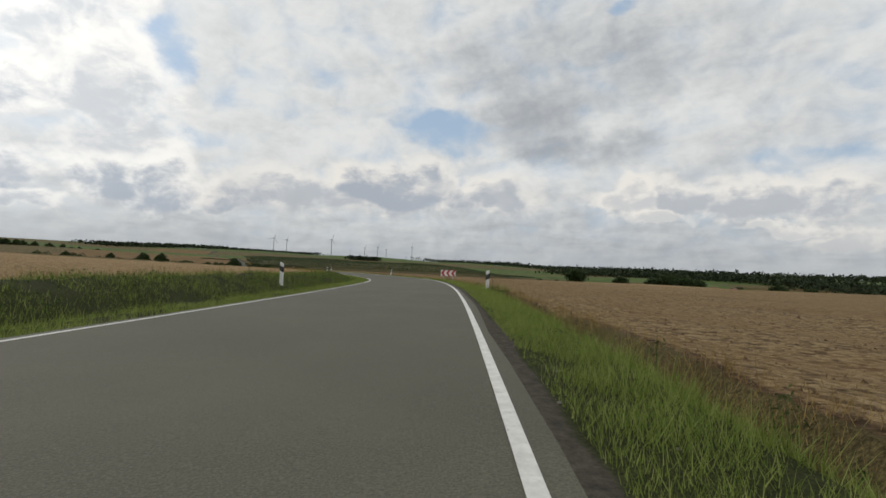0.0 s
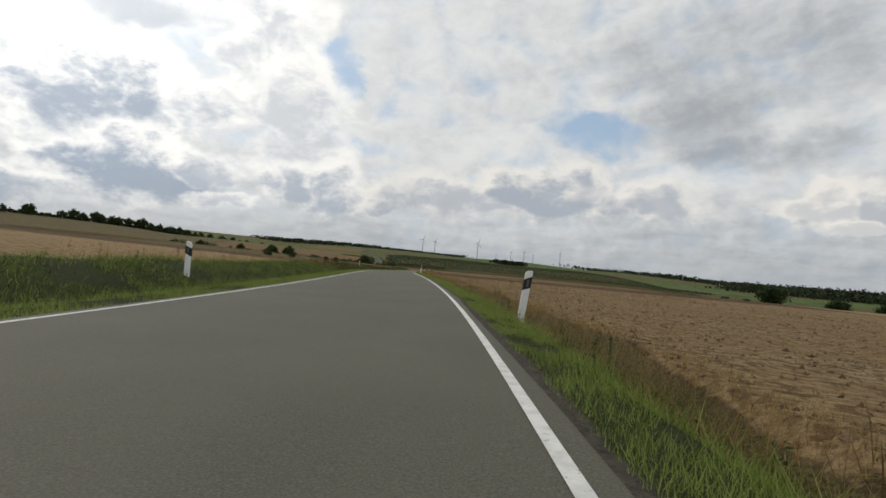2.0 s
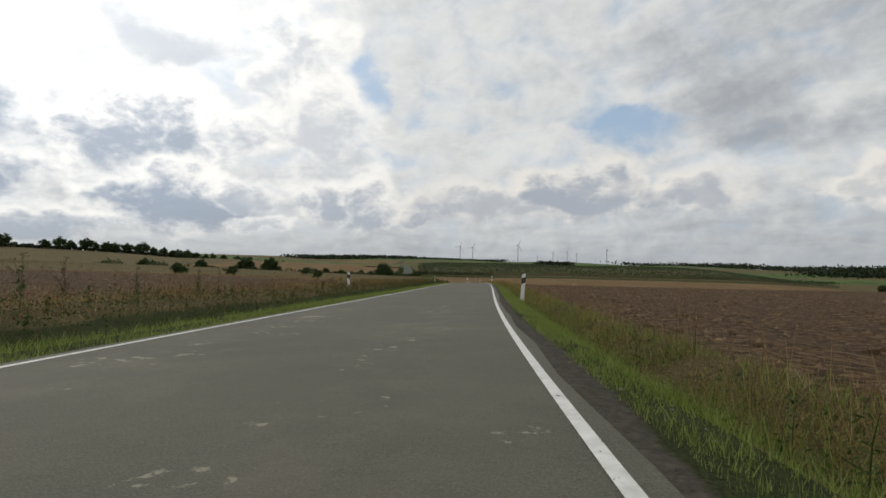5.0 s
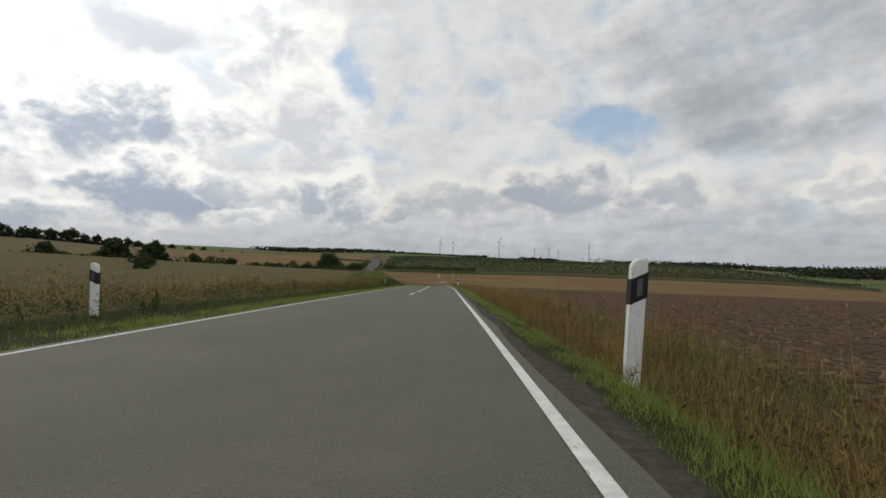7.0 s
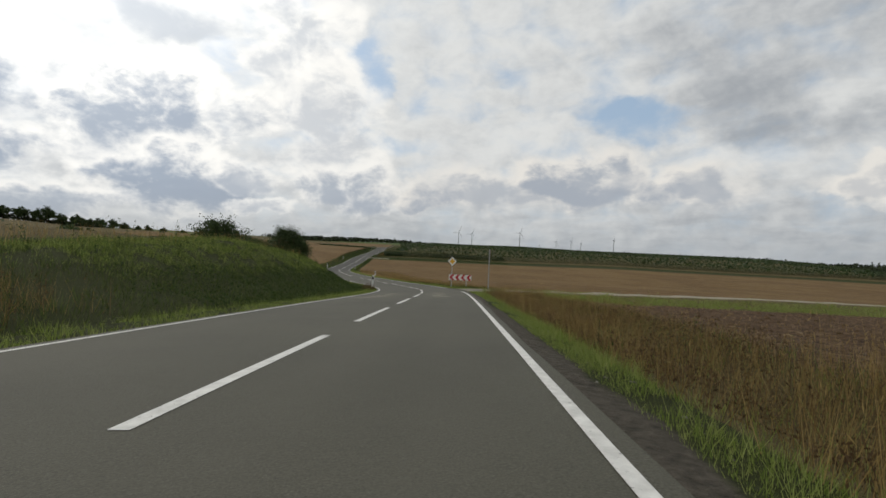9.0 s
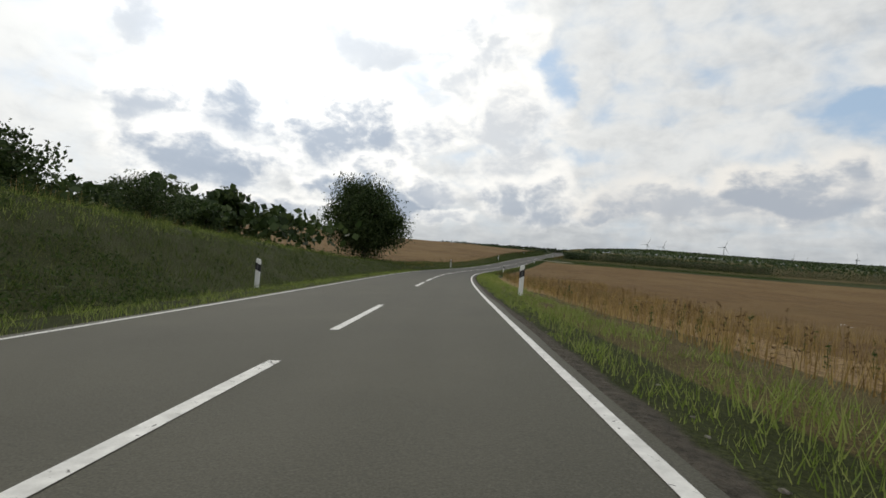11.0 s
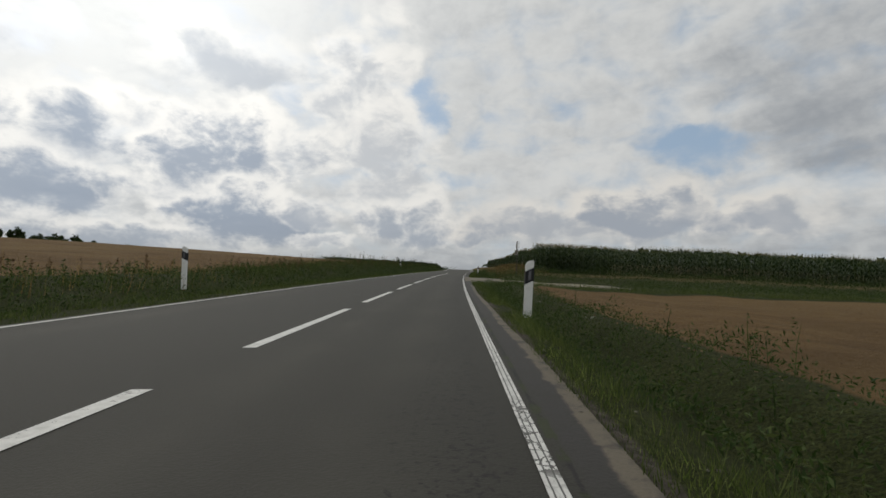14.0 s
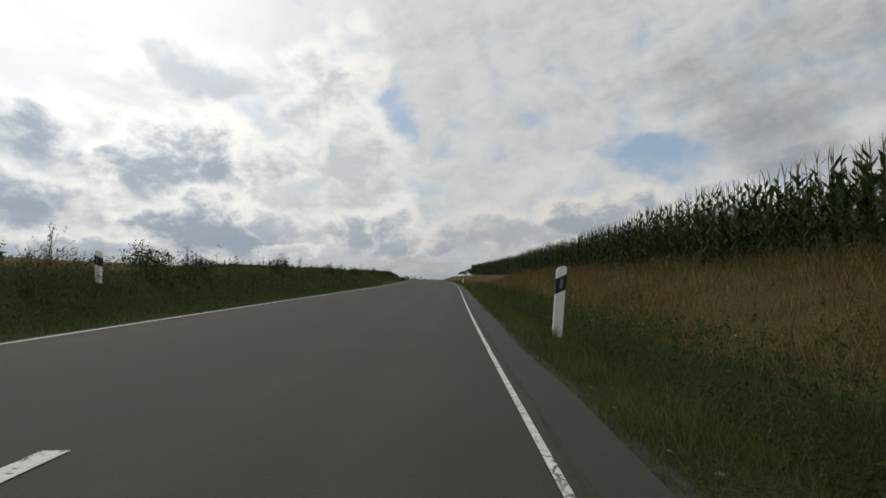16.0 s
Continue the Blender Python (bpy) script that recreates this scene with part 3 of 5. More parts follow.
# ---- helpers that build ----
def mesh_of(name, verts, faces, mats, smooth_=False, face_mats=None):
    """A mesh from arrays: verts n x 3, faces m x 3 or m x 4."""
    verts, faces = np.asarray(verts, np.float32), np.asarray(faces, np.int32)
    m = bpy.data.meshes.new(name)
    n = faces.shape[1]
    m.vertices.add(len(verts))
    m.vertices.foreach_set("co", verts.ravel())
    m.loops.add(faces.size)
    m.loops.foreach_set("vertex_index", faces.ravel())
    m.polygons.add(len(faces))
    m.polygons.foreach_set("loop_start", np.arange(len(faces), dtype=np.int32) * n)
    m.polygons.foreach_set("use_smooth", np.full(len(faces), smooth_))
    for q in mats if isinstance(mats, (list, tuple)) else [mats]:
        m.materials.append(q)
    if face_mats is not None:
        m.polygons.foreach_set("material_index", np.asarray(face_mats, np.int32))
    m.update()
    m.validate()
    return m


def channel(m, name, values):
    a = m.attributes.new(name, "FLOAT", "POINT")
    a.data.foreach_set("value", np.asarray(values, np.float32))


def part(name, bm, mat, parent, label=""):
    """Links a bmesh as one mesh object under a thing or part."""
    m = bpy.data.meshes.new(name)
    bm.to_mesh(m)
    bm.free()
    for q in mat if isinstance(mat, (list, tuple)) else [mat]:
        m.materials.append(q)
    ob = new(name, m)
    ob.parent = parent
    return tagged(ob, label)


def box(size, at=(0, 0, 0), bevel=0.0, turn=None):
    bm = bmesh.new()
    bmesh.ops.create_cube(bm, size=1, matrix=Matrix.Translation(at) @ (turn or Matrix()) @ Matrix.Diagonal((*size, 1)))
    if bevel:
        bmesh.ops.bevel(bm, geom=bm.edges[:], offset=bevel, segments=2, affect="EDGES")
    return bm


def rod(r1, r2, a, b, sides=12, caps=True):
    bm = bmesh.new()
    a, b = Vector(a), Vector(b)
    m = Matrix.Translation((a + b) / 2) @ (b - a).to_track_quat("Z", "Y").to_matrix().to_4x4()
    bmesh.ops.create_cone(bm, cap_ends=caps, segments=sides, radius1=r1, radius2=r2, depth=(b - a).length, matrix=m)
    return bm


def prism(outline, y0, y1, bevel=0.0):
    """An outline in x, z, thick from y0 to y1."""
    bm = bmesh.new()
    front = [bm.verts.new((x, y0, z)) for x, z in outline]
    back = [bm.verts.new((x, y1, z)) for x, z in outline]
    bm.faces.new(front)
    bm.faces.new(back[::-1])
    for n in range(len(outline)):
        q = (n + 1) % len(outline)
        bm.faces.new((front[q], front[n], back[n], back[q]))
    bmesh.ops.recalc_face_normals(bm, faces=bm.faces[:])
    if bevel:
        bmesh.ops.bevel(bm, geom=bm.edges[:], offset=bevel, segments=2, affect="EDGES")
    return bm


def thing(name, m, label, category, group="", kind=""):
    ob = new(name)
    ob.matrix_world = m
    ob.empty_display_size = 0.2
    return tagged(ob, label, category, group, kind)


def facing(s, l, turn=0.0, lift=0.0):
    """The pose of a thing beside the road whose front looks back along it."""
    p = on_ground(np.array([s]), np.array([l]))[0]
    return Matrix.Translation((p[0], p[1], p[2] + lift)) @ Matrix.Rotation(float(np.interp(s, S, _th)) + radians(turn), 4, "Z")


# ---- ground ----
def make_ground():
    ss = np.concatenate([[-4000, -2500, -1600, -1000, -600, -350, -200, -120, -80], np.arange(-60, 0, 3.0), np.arange(0, 640, 1.25), np.arange(640, 800, 4.0),
                         [830, 870, 930, 1010, 1110, 1250, 1450, 1700, 2050, 2500, 3100, 3900, 4600]])
    side = np.concatenate([[0.25, 0.4, 0.55, 0.7, 0.85], np.arange(1.05, 4.2, 0.2), np.arange(4.2, 9, 0.48), np.arange(9, 20, 1.1), np.arange(20, 60, 3.5), np.arange(60, 160, 10), np.arange(160, 420, 26),
                           [480, 560, 660, 790, 950, 1150, 1400, 1750, 2200, 2800, 3600, 4600]])
    vv = np.concatenate([-side[::-1] - 0.15, np.linspace(-0.15, 5.9, 8), side + 6.2])
    th0 = radians(21)
    out = np.array([-math.cos(th0), -math.sin(th0)])
    inside = np.clip(ss, S[0], S[-1])
    base = np.stack([np.interp(inside, S, LINE[:, n]) for n in (0, 1)], -1) + (ss - inside)[:, None] * _dir
    th = np.interp(inside, S, _th)
    stretch = 1 / np.cos(th - th0)
    k = np.exp(-np.abs(vv)[None] / 60)
    v = vv[None] * (1 + (stretch[:, None] - 1) * k)
    p = base[:, None] + v[..., None] * out
    flat = p.reshape(-1, 2)
    s, l = nearest(flat)
    w = along(WIDTH, s)
    z = ground_height(flat, s, l)
    z = z - 0.12 * ((l > -0.12 - 0.2 * (s > 446)) & (l < w + 0.18) & (s > -55) & (s < 1190))
    a, b = len(ss), len(vv)
    i = np.arange(a * b).reshape(a, b)
    quads = np.stack([i[:-1, :-1], i[1:, :-1], i[1:, 1:], i[:-1, 1:]], -1).reshape(-1, 4)[:, ::-1]
    m = mesh_of("ground", np.c_[flat, z], quads, EARTH, True)
    x, y = flat.T
    right, left = -l, l - w
    u = flat @ _dir
    rag = 0.5 * waves(x, y, 9, 11) + 0.3 * waves(x, y, 3, 12)
    gate = 1 - smooth(abs(s - 165), 3, 8)
    # strips beside the road and fields beyond them
    g, f = grass_end(s), field_start(s)
    edge = np.where(s < 330, f, np.interp(s, [330, 341, 360, 425, 445, 467, 503, 526, 540], [3.4, 9, 12, 4.0, 2.4, 2.1, 2.15, 2.3, 5.0]))
    channel(m, "soil", np.where(l < 0, 1 - smooth(right + 0.10 * rag - 0.14 * smooth(s, 440, 455) + 0.06 * smooth(s, 60, 85) * (1 - smooth(s, 118, 130)) - 0.06 * smooth(s, 125, 160) * (1 - smooth(s, 335, 350)), 0.24, 0.42), 1 - smooth(left, 0.15, 0.4)) * (abs(l) < 30) + 0.3 * gate * (l < 0) * (1 - smooth(right, 1.5, 4)))
    # past s 536 the dry colour starts farther out, leaving the ditch darker
    dry_shift = 1.2 * smooth(s, 536, 542)
    dry_r = smooth(right + 0.12 * rag, g - 0.02 + dry_shift, g + 0.3 + dry_shift) * (1 - gate) * (1 - smooth(s, 425, 440) * (1 - smooth(s, 534, 540)))
    dry_l = smooth(left + 0.3 * rag, 2.2, 3.0) * (smooth(s, 95, 125) * (1 - smooth(s, 300, 325)))
    channel(m, "dry", np.where(l < 0, dry_r, np.maximum(dry_l, smooth(left, 9, 12) * 0.95)))
    in_right = (l < 0) * smooth(right + 0.25 * rag, edge - 0.1, edge + 0.3)
    channel(m, "plough", in_right * (1 - smooth(s, 334, 342)) * (1 - smooth(right, 110, 125)) + (l > 0) * smooth(left + rag, 6.5, 7.3) * smooth(s, 120, 150) * (1 - smooth(s, 215, 260)) + 0.9 * (l > 0) * smooth(left, 152, 162) * (1 - smooth(left, 560, 600)) * (1 - smooth(s, 340, 400)))
    band = 0.5 + 0.5 * np.sin(u / 95.0 + 0.5 * waves(x, y, 300, 21))
    straw = (l > 0) * smooth(left + 0.6 * rag, 3.8, 4.6) * (1 - smooth(s, 110, 135)) * (1 - smooth(left, 150, 160))
    straw = np.maximum(straw, (l < 0) * smooth(right, 118, 126) * (1 - smooth(right, 330, 350)) * (1 - smooth(s, 250, 300)))
    straw = np.maximum(straw, (l < 0) * smooth(right + 0.3 * rag, f, f + 0.4) * (1 - smooth(s, 120, 172)) * (0.85 + 0.25 * waves(x, y, 14, 13)))
    straw = np.maximum(straw, (l < 0) * smooth(right, edge - 4, edge - 3) * (1 - smooth(right, edge + 3, edge + 8)) * smooth(s, 345, 360) * (1 - smooth(s, 420, 440)))
    channel(m, "straw", straw)
    sown = in_right * smooth(s, 346, 354) * (1 - smooth(s, 521.5, 523.5)) * smooth(right, edge, edge + 0.7)
    sown = np.maximum(sown, (l > 0) * smooth(left + rag, 8.0 - 3.4 * smooth(s, 462, 480), 9.0 - 3.4 * smooth(s, 462, 480)) * smooth(s, 425, 440) * (1 - smooth(left, 150, 170)))
    channel(m, "sown", sown)
    channel(m, "crop", np.clip((l < 0) * (smooth(right, 330, 345) * (band > 0.45)) + (l > 0) * smooth(left, 600, 640) * (1 - smooth(s, 300, 320)) * (band > 0.6) + smooth(np.hypot(x + 100, y - 260), 900, 1000) * (band > 0.35), 0, 1) * (1 - (l > 0) * (s < 200) * (left < 500)))
    channel(m, "gravel", (l < 0) * (1 - smooth(right + 0.06 * rag, 0.34, 0.44)) * smooth(s, 486, 496) * (1 - smooth(s, 526, 534)) * (0.6 + 0.4 * rag))
    return tagged(new("ground", m), "verges, ploughed and stubble fields reaching to the horizon", "ground", kind="structure")


make_ground()


# ---- road ----
def ribbon(name, s, l0, l1, lift, mat, cols=1, smooth_=True):
    """A strip along the road between the lines l0 and l1."""
    s = np.asarray(s, float)
    f = np.linspace(0, 1, cols + 1) if isinstance(cols, int) else cols
    cols = len(f) - 1
    l = np.broadcast_to(np.asarray(l0, float), s.shape)[:, None] * (1 - f) + np.broadcast_to(np.asarray(l1, float), s.shape)[:, None] * f
    p = road_point(np.broadcast_to(s[:, None], l.shape), l, lift)
    n = cols + 1
    i = np.arange(len(s) * n).reshape(len(s), n)
    quads = np.stack([i[:-1, :-1], i[:-1, 1:], i[1:, 1:], i[1:, :-1]], -1).reshape(-1, 4)[:, ::-1]
    m = mesh_of(name, p.reshape(-1, 3), quads, mat, smooth_)
    return m, np.broadcast_to(s[:, None], l.shape).ravel(), l.ravel()


def make_road():
    s = np.concatenate([np.arange(-58, 700, 1.0), np.arange(700, 1190, 10.0)])
    rng = np.random.RandomState(4)
    rough = np.interp(s, s[::2], rng.uniform(-0.07, 0.07, len(s[::2])))
    m, a, l = ribbon("road", s, -0.15 + 0.6 * rough - 0.20 * smooth(s, 440, 452), along(WIDTH, s) + 0.22, 0.0, ASPHALT, np.r_[0, 0.012, 0.024, 0.034, 0.039, 0.043, 0.048, 0.053, 0.065, np.linspace(0.09, 1, 22)])
    w = along(WIDTH, a)
    mud = np.maximum((1 - smooth(abs(a - 168.5), 2.5, 6.5)), 0.5 * (1 - smooth(abs(a - 180), 4, 14)))
    mud = np.maximum(mud, 0.75 * (1 - smooth(abs(a - 336), 3.0, 7.0)))
    mud = np.maximum(mud, 0.6 * (1 - smooth(abs(a - 347), 3, 6)) * (1 - smooth(l, 0.3, 2.2)))
    mud = np.maximum(mud, 0.25 * (1 - smooth(abs(a - 531), 3, 8)) * (1 - smooth(l, 2, 4)))
    mud = np.maximum(mud, 0.25 * (1 - smooth(abs(a - 240), 5, 30)))
    mud = mud * (0.45 + 0.55 * np.maximum(np.exp(-((l - 1.4) / 0.55) ** 2), np.exp(-((l - 3.9) / 0.7) ** 2)))
    channel(m, "mud", mud)
    channel(m, "sand", 0.8 * (1 - smooth(l, -0.12, -0.02)) * (1 - smooth(abs(a - 530.5), 4, 7)) + 0.62 * (1 - smooth(l, -0.25, -0.19)) * smooth(a, 487, 496) * (1 - smooth(a, 519, 525)) + 0.36 * np.exp(-((l + 0.24) / 0.035) ** 2) * smooth(a, 440, 450) * (1 - smooth(a, 480, 490)))
    channel(m, "seam", np.exp(-((l + 0.075) / 0.03) ** 2) * smooth(a, 440, 450) * smooth(abs(a - 530.5), 5, 8))
    channel(m, "strip", (1 - smooth(l, -0.12, -0.08)) * smooth(a, 440, 450) * smooth(abs(a - 530.5), 5, 8))
    channel(m, "pitted", np.exp(-((l - 0.35) / 0.35) ** 2) * smooth(a, 486, 498) * (1 - smooth(a, 535, 550)))
    # the tone deepens from s 250 to 330, then from 405 to 450
    channel(m, "fresh", (0.35 * smooth(a, 250, 330) + 0.65 * smooth(a, 405, 450)) * (1 - 0.1 * smooth(a, 532, 550)))
    channel(m, "track", np.exp(-((l - 0.75) / 0.3) ** 2) + np.exp(-((l - w + 0.8) / 0.3) ** 2) + np.exp(-((l - 1.7) / 0.3) ** 2))
    road = tagged(new("road", m), "narrow grey asphalt country road with mud spots", "road", kind="structure")
    for name, lo, hi in (("edge_line", -58, 341.7), ("edge_line", 352.4, 700)):
        q = np.arange(lo, hi, 0.5)
        k, a, l = ribbon(name, q, -0.026 + 0.012 * smooth(q, 522, 534), 0.056 - 0.008 * smooth(q, 485, 495) - 0.022 * smooth(q, 522, 534), 0.005, PAINT, 8)
        channel(k, "worn", 0.25 + 0.22 * smooth(a, 462, 478) * (1 - smooth(a, 560, 600)) - 0.2 * (1 - smooth(a, 430, 465)) + 0.7 * (1 - smooth(abs(a - 469), 4, 11)) + 0.2 * smooth(a, 250, 275) * (1 - smooth(a, 300, 325)))
        channel(k, "across", np.tile(np.linspace(0, 1, 9), len(q)))
        channel(k, "lengthwise", smooth(a, 484, 494) * (1 - smooth(a, 522, 532)) + 0.5 * smooth(a, 258, 264) * (1 - smooth(a, 276, 284)))
        channel(k, "moss", (0.95 * np.exp(-((l - 0.002) / 0.02) ** 2) + 0.3) * (1 - smooth(abs(a - 471), 7, 12)))
        ob = new(name, k)
        ob.parent = road
    q = np.arange(-58, 700, 0.5)
    w = along(WIDTH, q)
    k, a, l = ribbon("edge_line", q, w - 0.045, w + 0.045, 0.005, PAINT, 2)
    channel(k, "worn", np.full(len(a), 0.3))
    new("edge_line", k).parent = road
    for n, start in [(0, DASH_A + 6.09 * n) for n in range(40, 62)] + [(1, DASH_B + 6.06 * n) for n in range(0, 26)]:
        if n == 0 and start > 400 or n == 1 and start < 402:
            continue
        q = np.linspace(start, start + (4.06, 4.42)[n], 9)
        mid = CENTRE - 0.06 * smooth(q, 325, 345) + 0.1 * smooth(q, 400, 430) - 0.16 * smooth(q, 480, 535)
        half = (0.057, 0.068)[n]
        k, a, l = ribbon("centre_dash", q, mid - half, mid + half, 0.005, PAINT, 2)
        channel(k, "worn", 0.1 + 0.45 * ((a - start) > q[-1] - start - 0.3))
        new("centre_dash", k).parent = road
    return road


DASH_A, DASH_B = 22.31, 401.04
road = make_road()


def make_track(name, s0, width, flare, length, bend, label):
    """A field track that leaves the road on the right, with a flared mouth and sloping sides."""
    d = np.concatenate([np.linspace(0, 8, 25), np.linspace(9, length, 50)])
    rows = []
    for e in d:
        c, half, out = s0 + bend * (1 - math.exp(-e / 8)) + 0.02 * e, width / 2 + flare * math.exp(-e / 1.4), -0.30 - e
        rows.append([(c - half - 0.5, out), (c - half, out), (c - half * 0.5, out), (c, out), (c + half * 0.5, out), (c + half, out), (c + half + 0.5, out)])
    rows = np.array(rows)
    p = on_ground(rows[..., 0], rows[..., 1], 0.04)
    lip = road_point(rows[..., 0], rows[..., 1], -0.012)
    k = smooth(d, 0.2, 2.5)[:, None]
    p[..., 2] = lip[..., 2] * (1 - k) + p[..., 2] * k
    p[:, [0, -1], 2] -= 0.22
    n = rows.shape[1]
    i = np.arange(len(d) * n).reshape(-1, n)
    quads = np.stack([i[:-1, :-1], i[1:, :-1], i[1:, 1:], i[:-1, 1:]], -1).reshape(-1, 4)[:, ::-1]
    m = mesh_of(name, p.reshape(-1, 3), quads, CONCRETE, True)
    channel(m, "apron", np.repeat(1 - smooth(d, 1.3, 2.1), n))
    return tagged(new(name, m), label, "track", kind="structure")


make_track("field_track", 345.9, 5.0, 2.4, 42, 4.5, "pale paved field track meeting the road")
make_track("field_track", 529.6, 4.0, 3.0, 7.0, 0.0, "pale dusty field track with crumbling edges")


# ---- delineator posts and signs ----
def make_post(m, label, way):
    """A delineator whose cap and band slope down towards the road. way: -1 stands on the right, 1 on the left."""
    post = thing("delineator_post", m, label, "delineator", "posts along the road")

    def mirrored(pts):
        return [(-way * x, z) for x, z in pts]
    outline = [(-0.066, -0.3), (0.066, -0.3), (0.070, 0.985), (-0.030, 0.965), (-0.070, 0.915)]
    part("body", prism(mirrored(outline), -0.055, 0.055, 0.014), WHITE, post)
    part("black_band", prism(mirrored([(-0.074, 0.555), (0.074, 0.635), (0.0745, 0.865), (-0.0745, 0.785)]), -0.059, 0.059, 0.004), BLACK, post, "slanting black band")
    part("reflector", prism(mirrored([(-0.024, 0.63), (0.024, 0.65), (0.024, 0.80), (-0.024, 0.785)]), -0.067, -0.055, 0.003), GLASS, post, "long glass reflector")
    return post


POSTS = [(19.0, -1.39, -0.24, 0), (73.6, -1.29, -0.18, 6), (131.9, -0.88, -0.03, 5), (191.9, -1.06, -0.08, 4), (246.5, -1.05, -0.05, 3), (300.2, -0.99, -0.09, 5),
         (404.0, -1.3, -0.1, 0), (456.9, -1.07, -0.18, 1), (508.1, -0.91, -0.11, 1), (562.1, -1.16, -0.10, 4), (610.0, -1.1, -0.1, 0),
         (19.2, 7.2, 0.10, 0), (78.0, 7.4, 0, 0), (137.3, 8.0, 0.12, -3), (202.1, 8.7, 0.2, 0), (252.0, 7.6, 0.1, -1), (303.6, 7.65, 0.33, -4),
         (358.1, 5.8, 0.26, 2), (404.0, 7.2, 0.0, 0), (459.4, 6.8, 0.30, 0), (514.2, 8.4, 0.40, -2), (567.3, 9.3, 0.59, -4)]
_kinds_of_post = {}
for _s, _l, _d, _lean in POSTS:
    _m = facing(_s, _l)
    if _d:
        _m.translation.z = road_point(_s, _l)[2] + _d
    _m = _m @ Matrix.Rotation(radians(_lean), 4, "Y")
    _way = -1 if _l < 0 else 1
    if _way not in _kinds_of_post:
        _kinds_of_post[_way] = make_post(_m, "white plastic delineator post with slanting black band", _way)
    else:
        copy_thing(_kinds_of_post[_way], _m)


def make_chevron_board(m, count, way, label):
    """A red and white arrow board, count half-metre fields long, on two posts. way: -1 points to the left."""
    board = thing("chevron_board", m, label, "road sign", "arrow boards")
    wide = 0.5 * count
    part("panel", box((wide, 0.02, 0.5), (0, 0, 0), 0.006), [SHEET], board, "white reflective panel")
    part("back_plate", box((wide - 0.01, 0.03, 0.49), (0, 0.028, 0), 0.005), BACK, board)
    for n in range(count):
        x = -wide / 2 + 0.5 * n + 0.25
        pts = [(x + 0.20 * way, 0), (x - 0.02 * way, 0.246), (x - 0.25 * way, 0.246), (x - 0.03 * way, 0), (x - 0.25 * way, -0.246), (x - 0.02 * way, -0.246)]
        if way > 0:
            pts = pts[::-1]
        part("arrow", prism(pts, -0.0135, -0.0095), RED, board, "red arrow")
    for x in (-wide * 0.33, wide * 0.28)[count == 4:]:
        pole = part("pole", rod(0.03, 0.03, (x, 0.07, -1.25), (x, 0.07, 0.29), 14), ZINC, board)
        part("cap", box((0.07, 0.07, 0.045), (x, 0.07, 0.305), 0.01), BLACK, pole)
    return board


def between(a, b, lift):
    """The pose of a board whose middle lies between two places beside the road."""
    p, q = road_point(*a), road_point(*b)
    c = (p + q) / 2
    d = q - p
    return Matrix.Translation((c[0], c[1], c[2] + lift)) @ Matrix.Rotation(math.atan2(d[1], d[0]), 4, "Z")


make_chevron_board(between((41.45, -1.12), (40.61, -2.09), 0.275 + 0.25), 3, -1, "red and white arrow board on two steel posts")
make_chevron_board(between((357.26, -0.90), (356.85, -2.76), 0.54 + 0.25), 4, -1, "long red and white arrow board below the priority sign")


def make_priority_sign(m):
    sign = thing("priority_sign", m, "yellow and white diamond priority road sign on a grey pole", "road sign")

    def diamond(r):
        c = 0.022
        return [(-r + c, c), (-r + c, -c), (-c, -r + c), (c, -r + c), (r - c, -c), (r - c, c), (c, r - c), (-c, r - c)]
    part("plate", prism(diamond(0.43), -0.01, 0.01, 0.004), BACK, sign)
    part("black_rim", prism(diamond(0.424), -0.0135, -0.0095), BLACK, sign)
    part("white_field", prism(diamond(0.408), -0.0165, -0.013), SHEET, sign)
    part("yellow_field", prism(diamond(0.25), -0.0195, -0.016), YELLOW, sign)
    part("pole", rod(0.032, 0.032, (0, 0.045, -2.6), (0, 0.045, 0.48), 14), ZINC, sign)
    return sign


_p = road_point(357.42, -1.14)
make_priority_sign(Matrix.Translation((_p[0], _p[1], _p[2] + 1.83 + 0.42)) @ Matrix.Rotation(radians(30), 4, "Z"))


def make_yield_sign(m):
    sign = thing("give_way_sign", m, "give way sign for the field track, seen from its grey back", "road sign")

    def wedge(r):
        return [(r * 0.09, -r), (r * 0.9, r * 0.42), (r * 0.82, r * 0.53), (-r * 0.82, r * 0.53), (-r * 0.9, r * 0.42), (-r * 0.09, -r)]
    part("plate", prism(wedge(0.5), -0.008, 0.012, 0.003), BACK, sign)
    part("red_border", prism(wedge(0.49), -0.012, -0.0075), RED, sign)
    part("white_field", prism(wedge(0.35), -0.015, -0.0115), SHEET, sign)
    part("pole", rod(0.038, 0.038, (0, 0.055, -3.2), (0, 0.055, 0.34), 14), ZINC, sign)
    part("cap", rod(0.04, 0.034, (0, 0.055, 0.34), (0, 0.055, 0.37), 14), BLACK, sign)
    for z in (-0.22, 0.14):
        part("clamp", box((0.12, 0.1, 0.035), (0, 0.055, z), 0.006), ZINC, sign)
    return sign


_p = road_point(353.0, -3.5)
make_yield_sign(Matrix.Translation((_p[0], _p[1], _p[2] + 2.72)) @ Matrix.Rotation(radians(110), 4, "Z"))


def turned(bm, m):
    bmesh.ops.transform(bm, matrix=m, verts=bm.verts[:])
    return bm


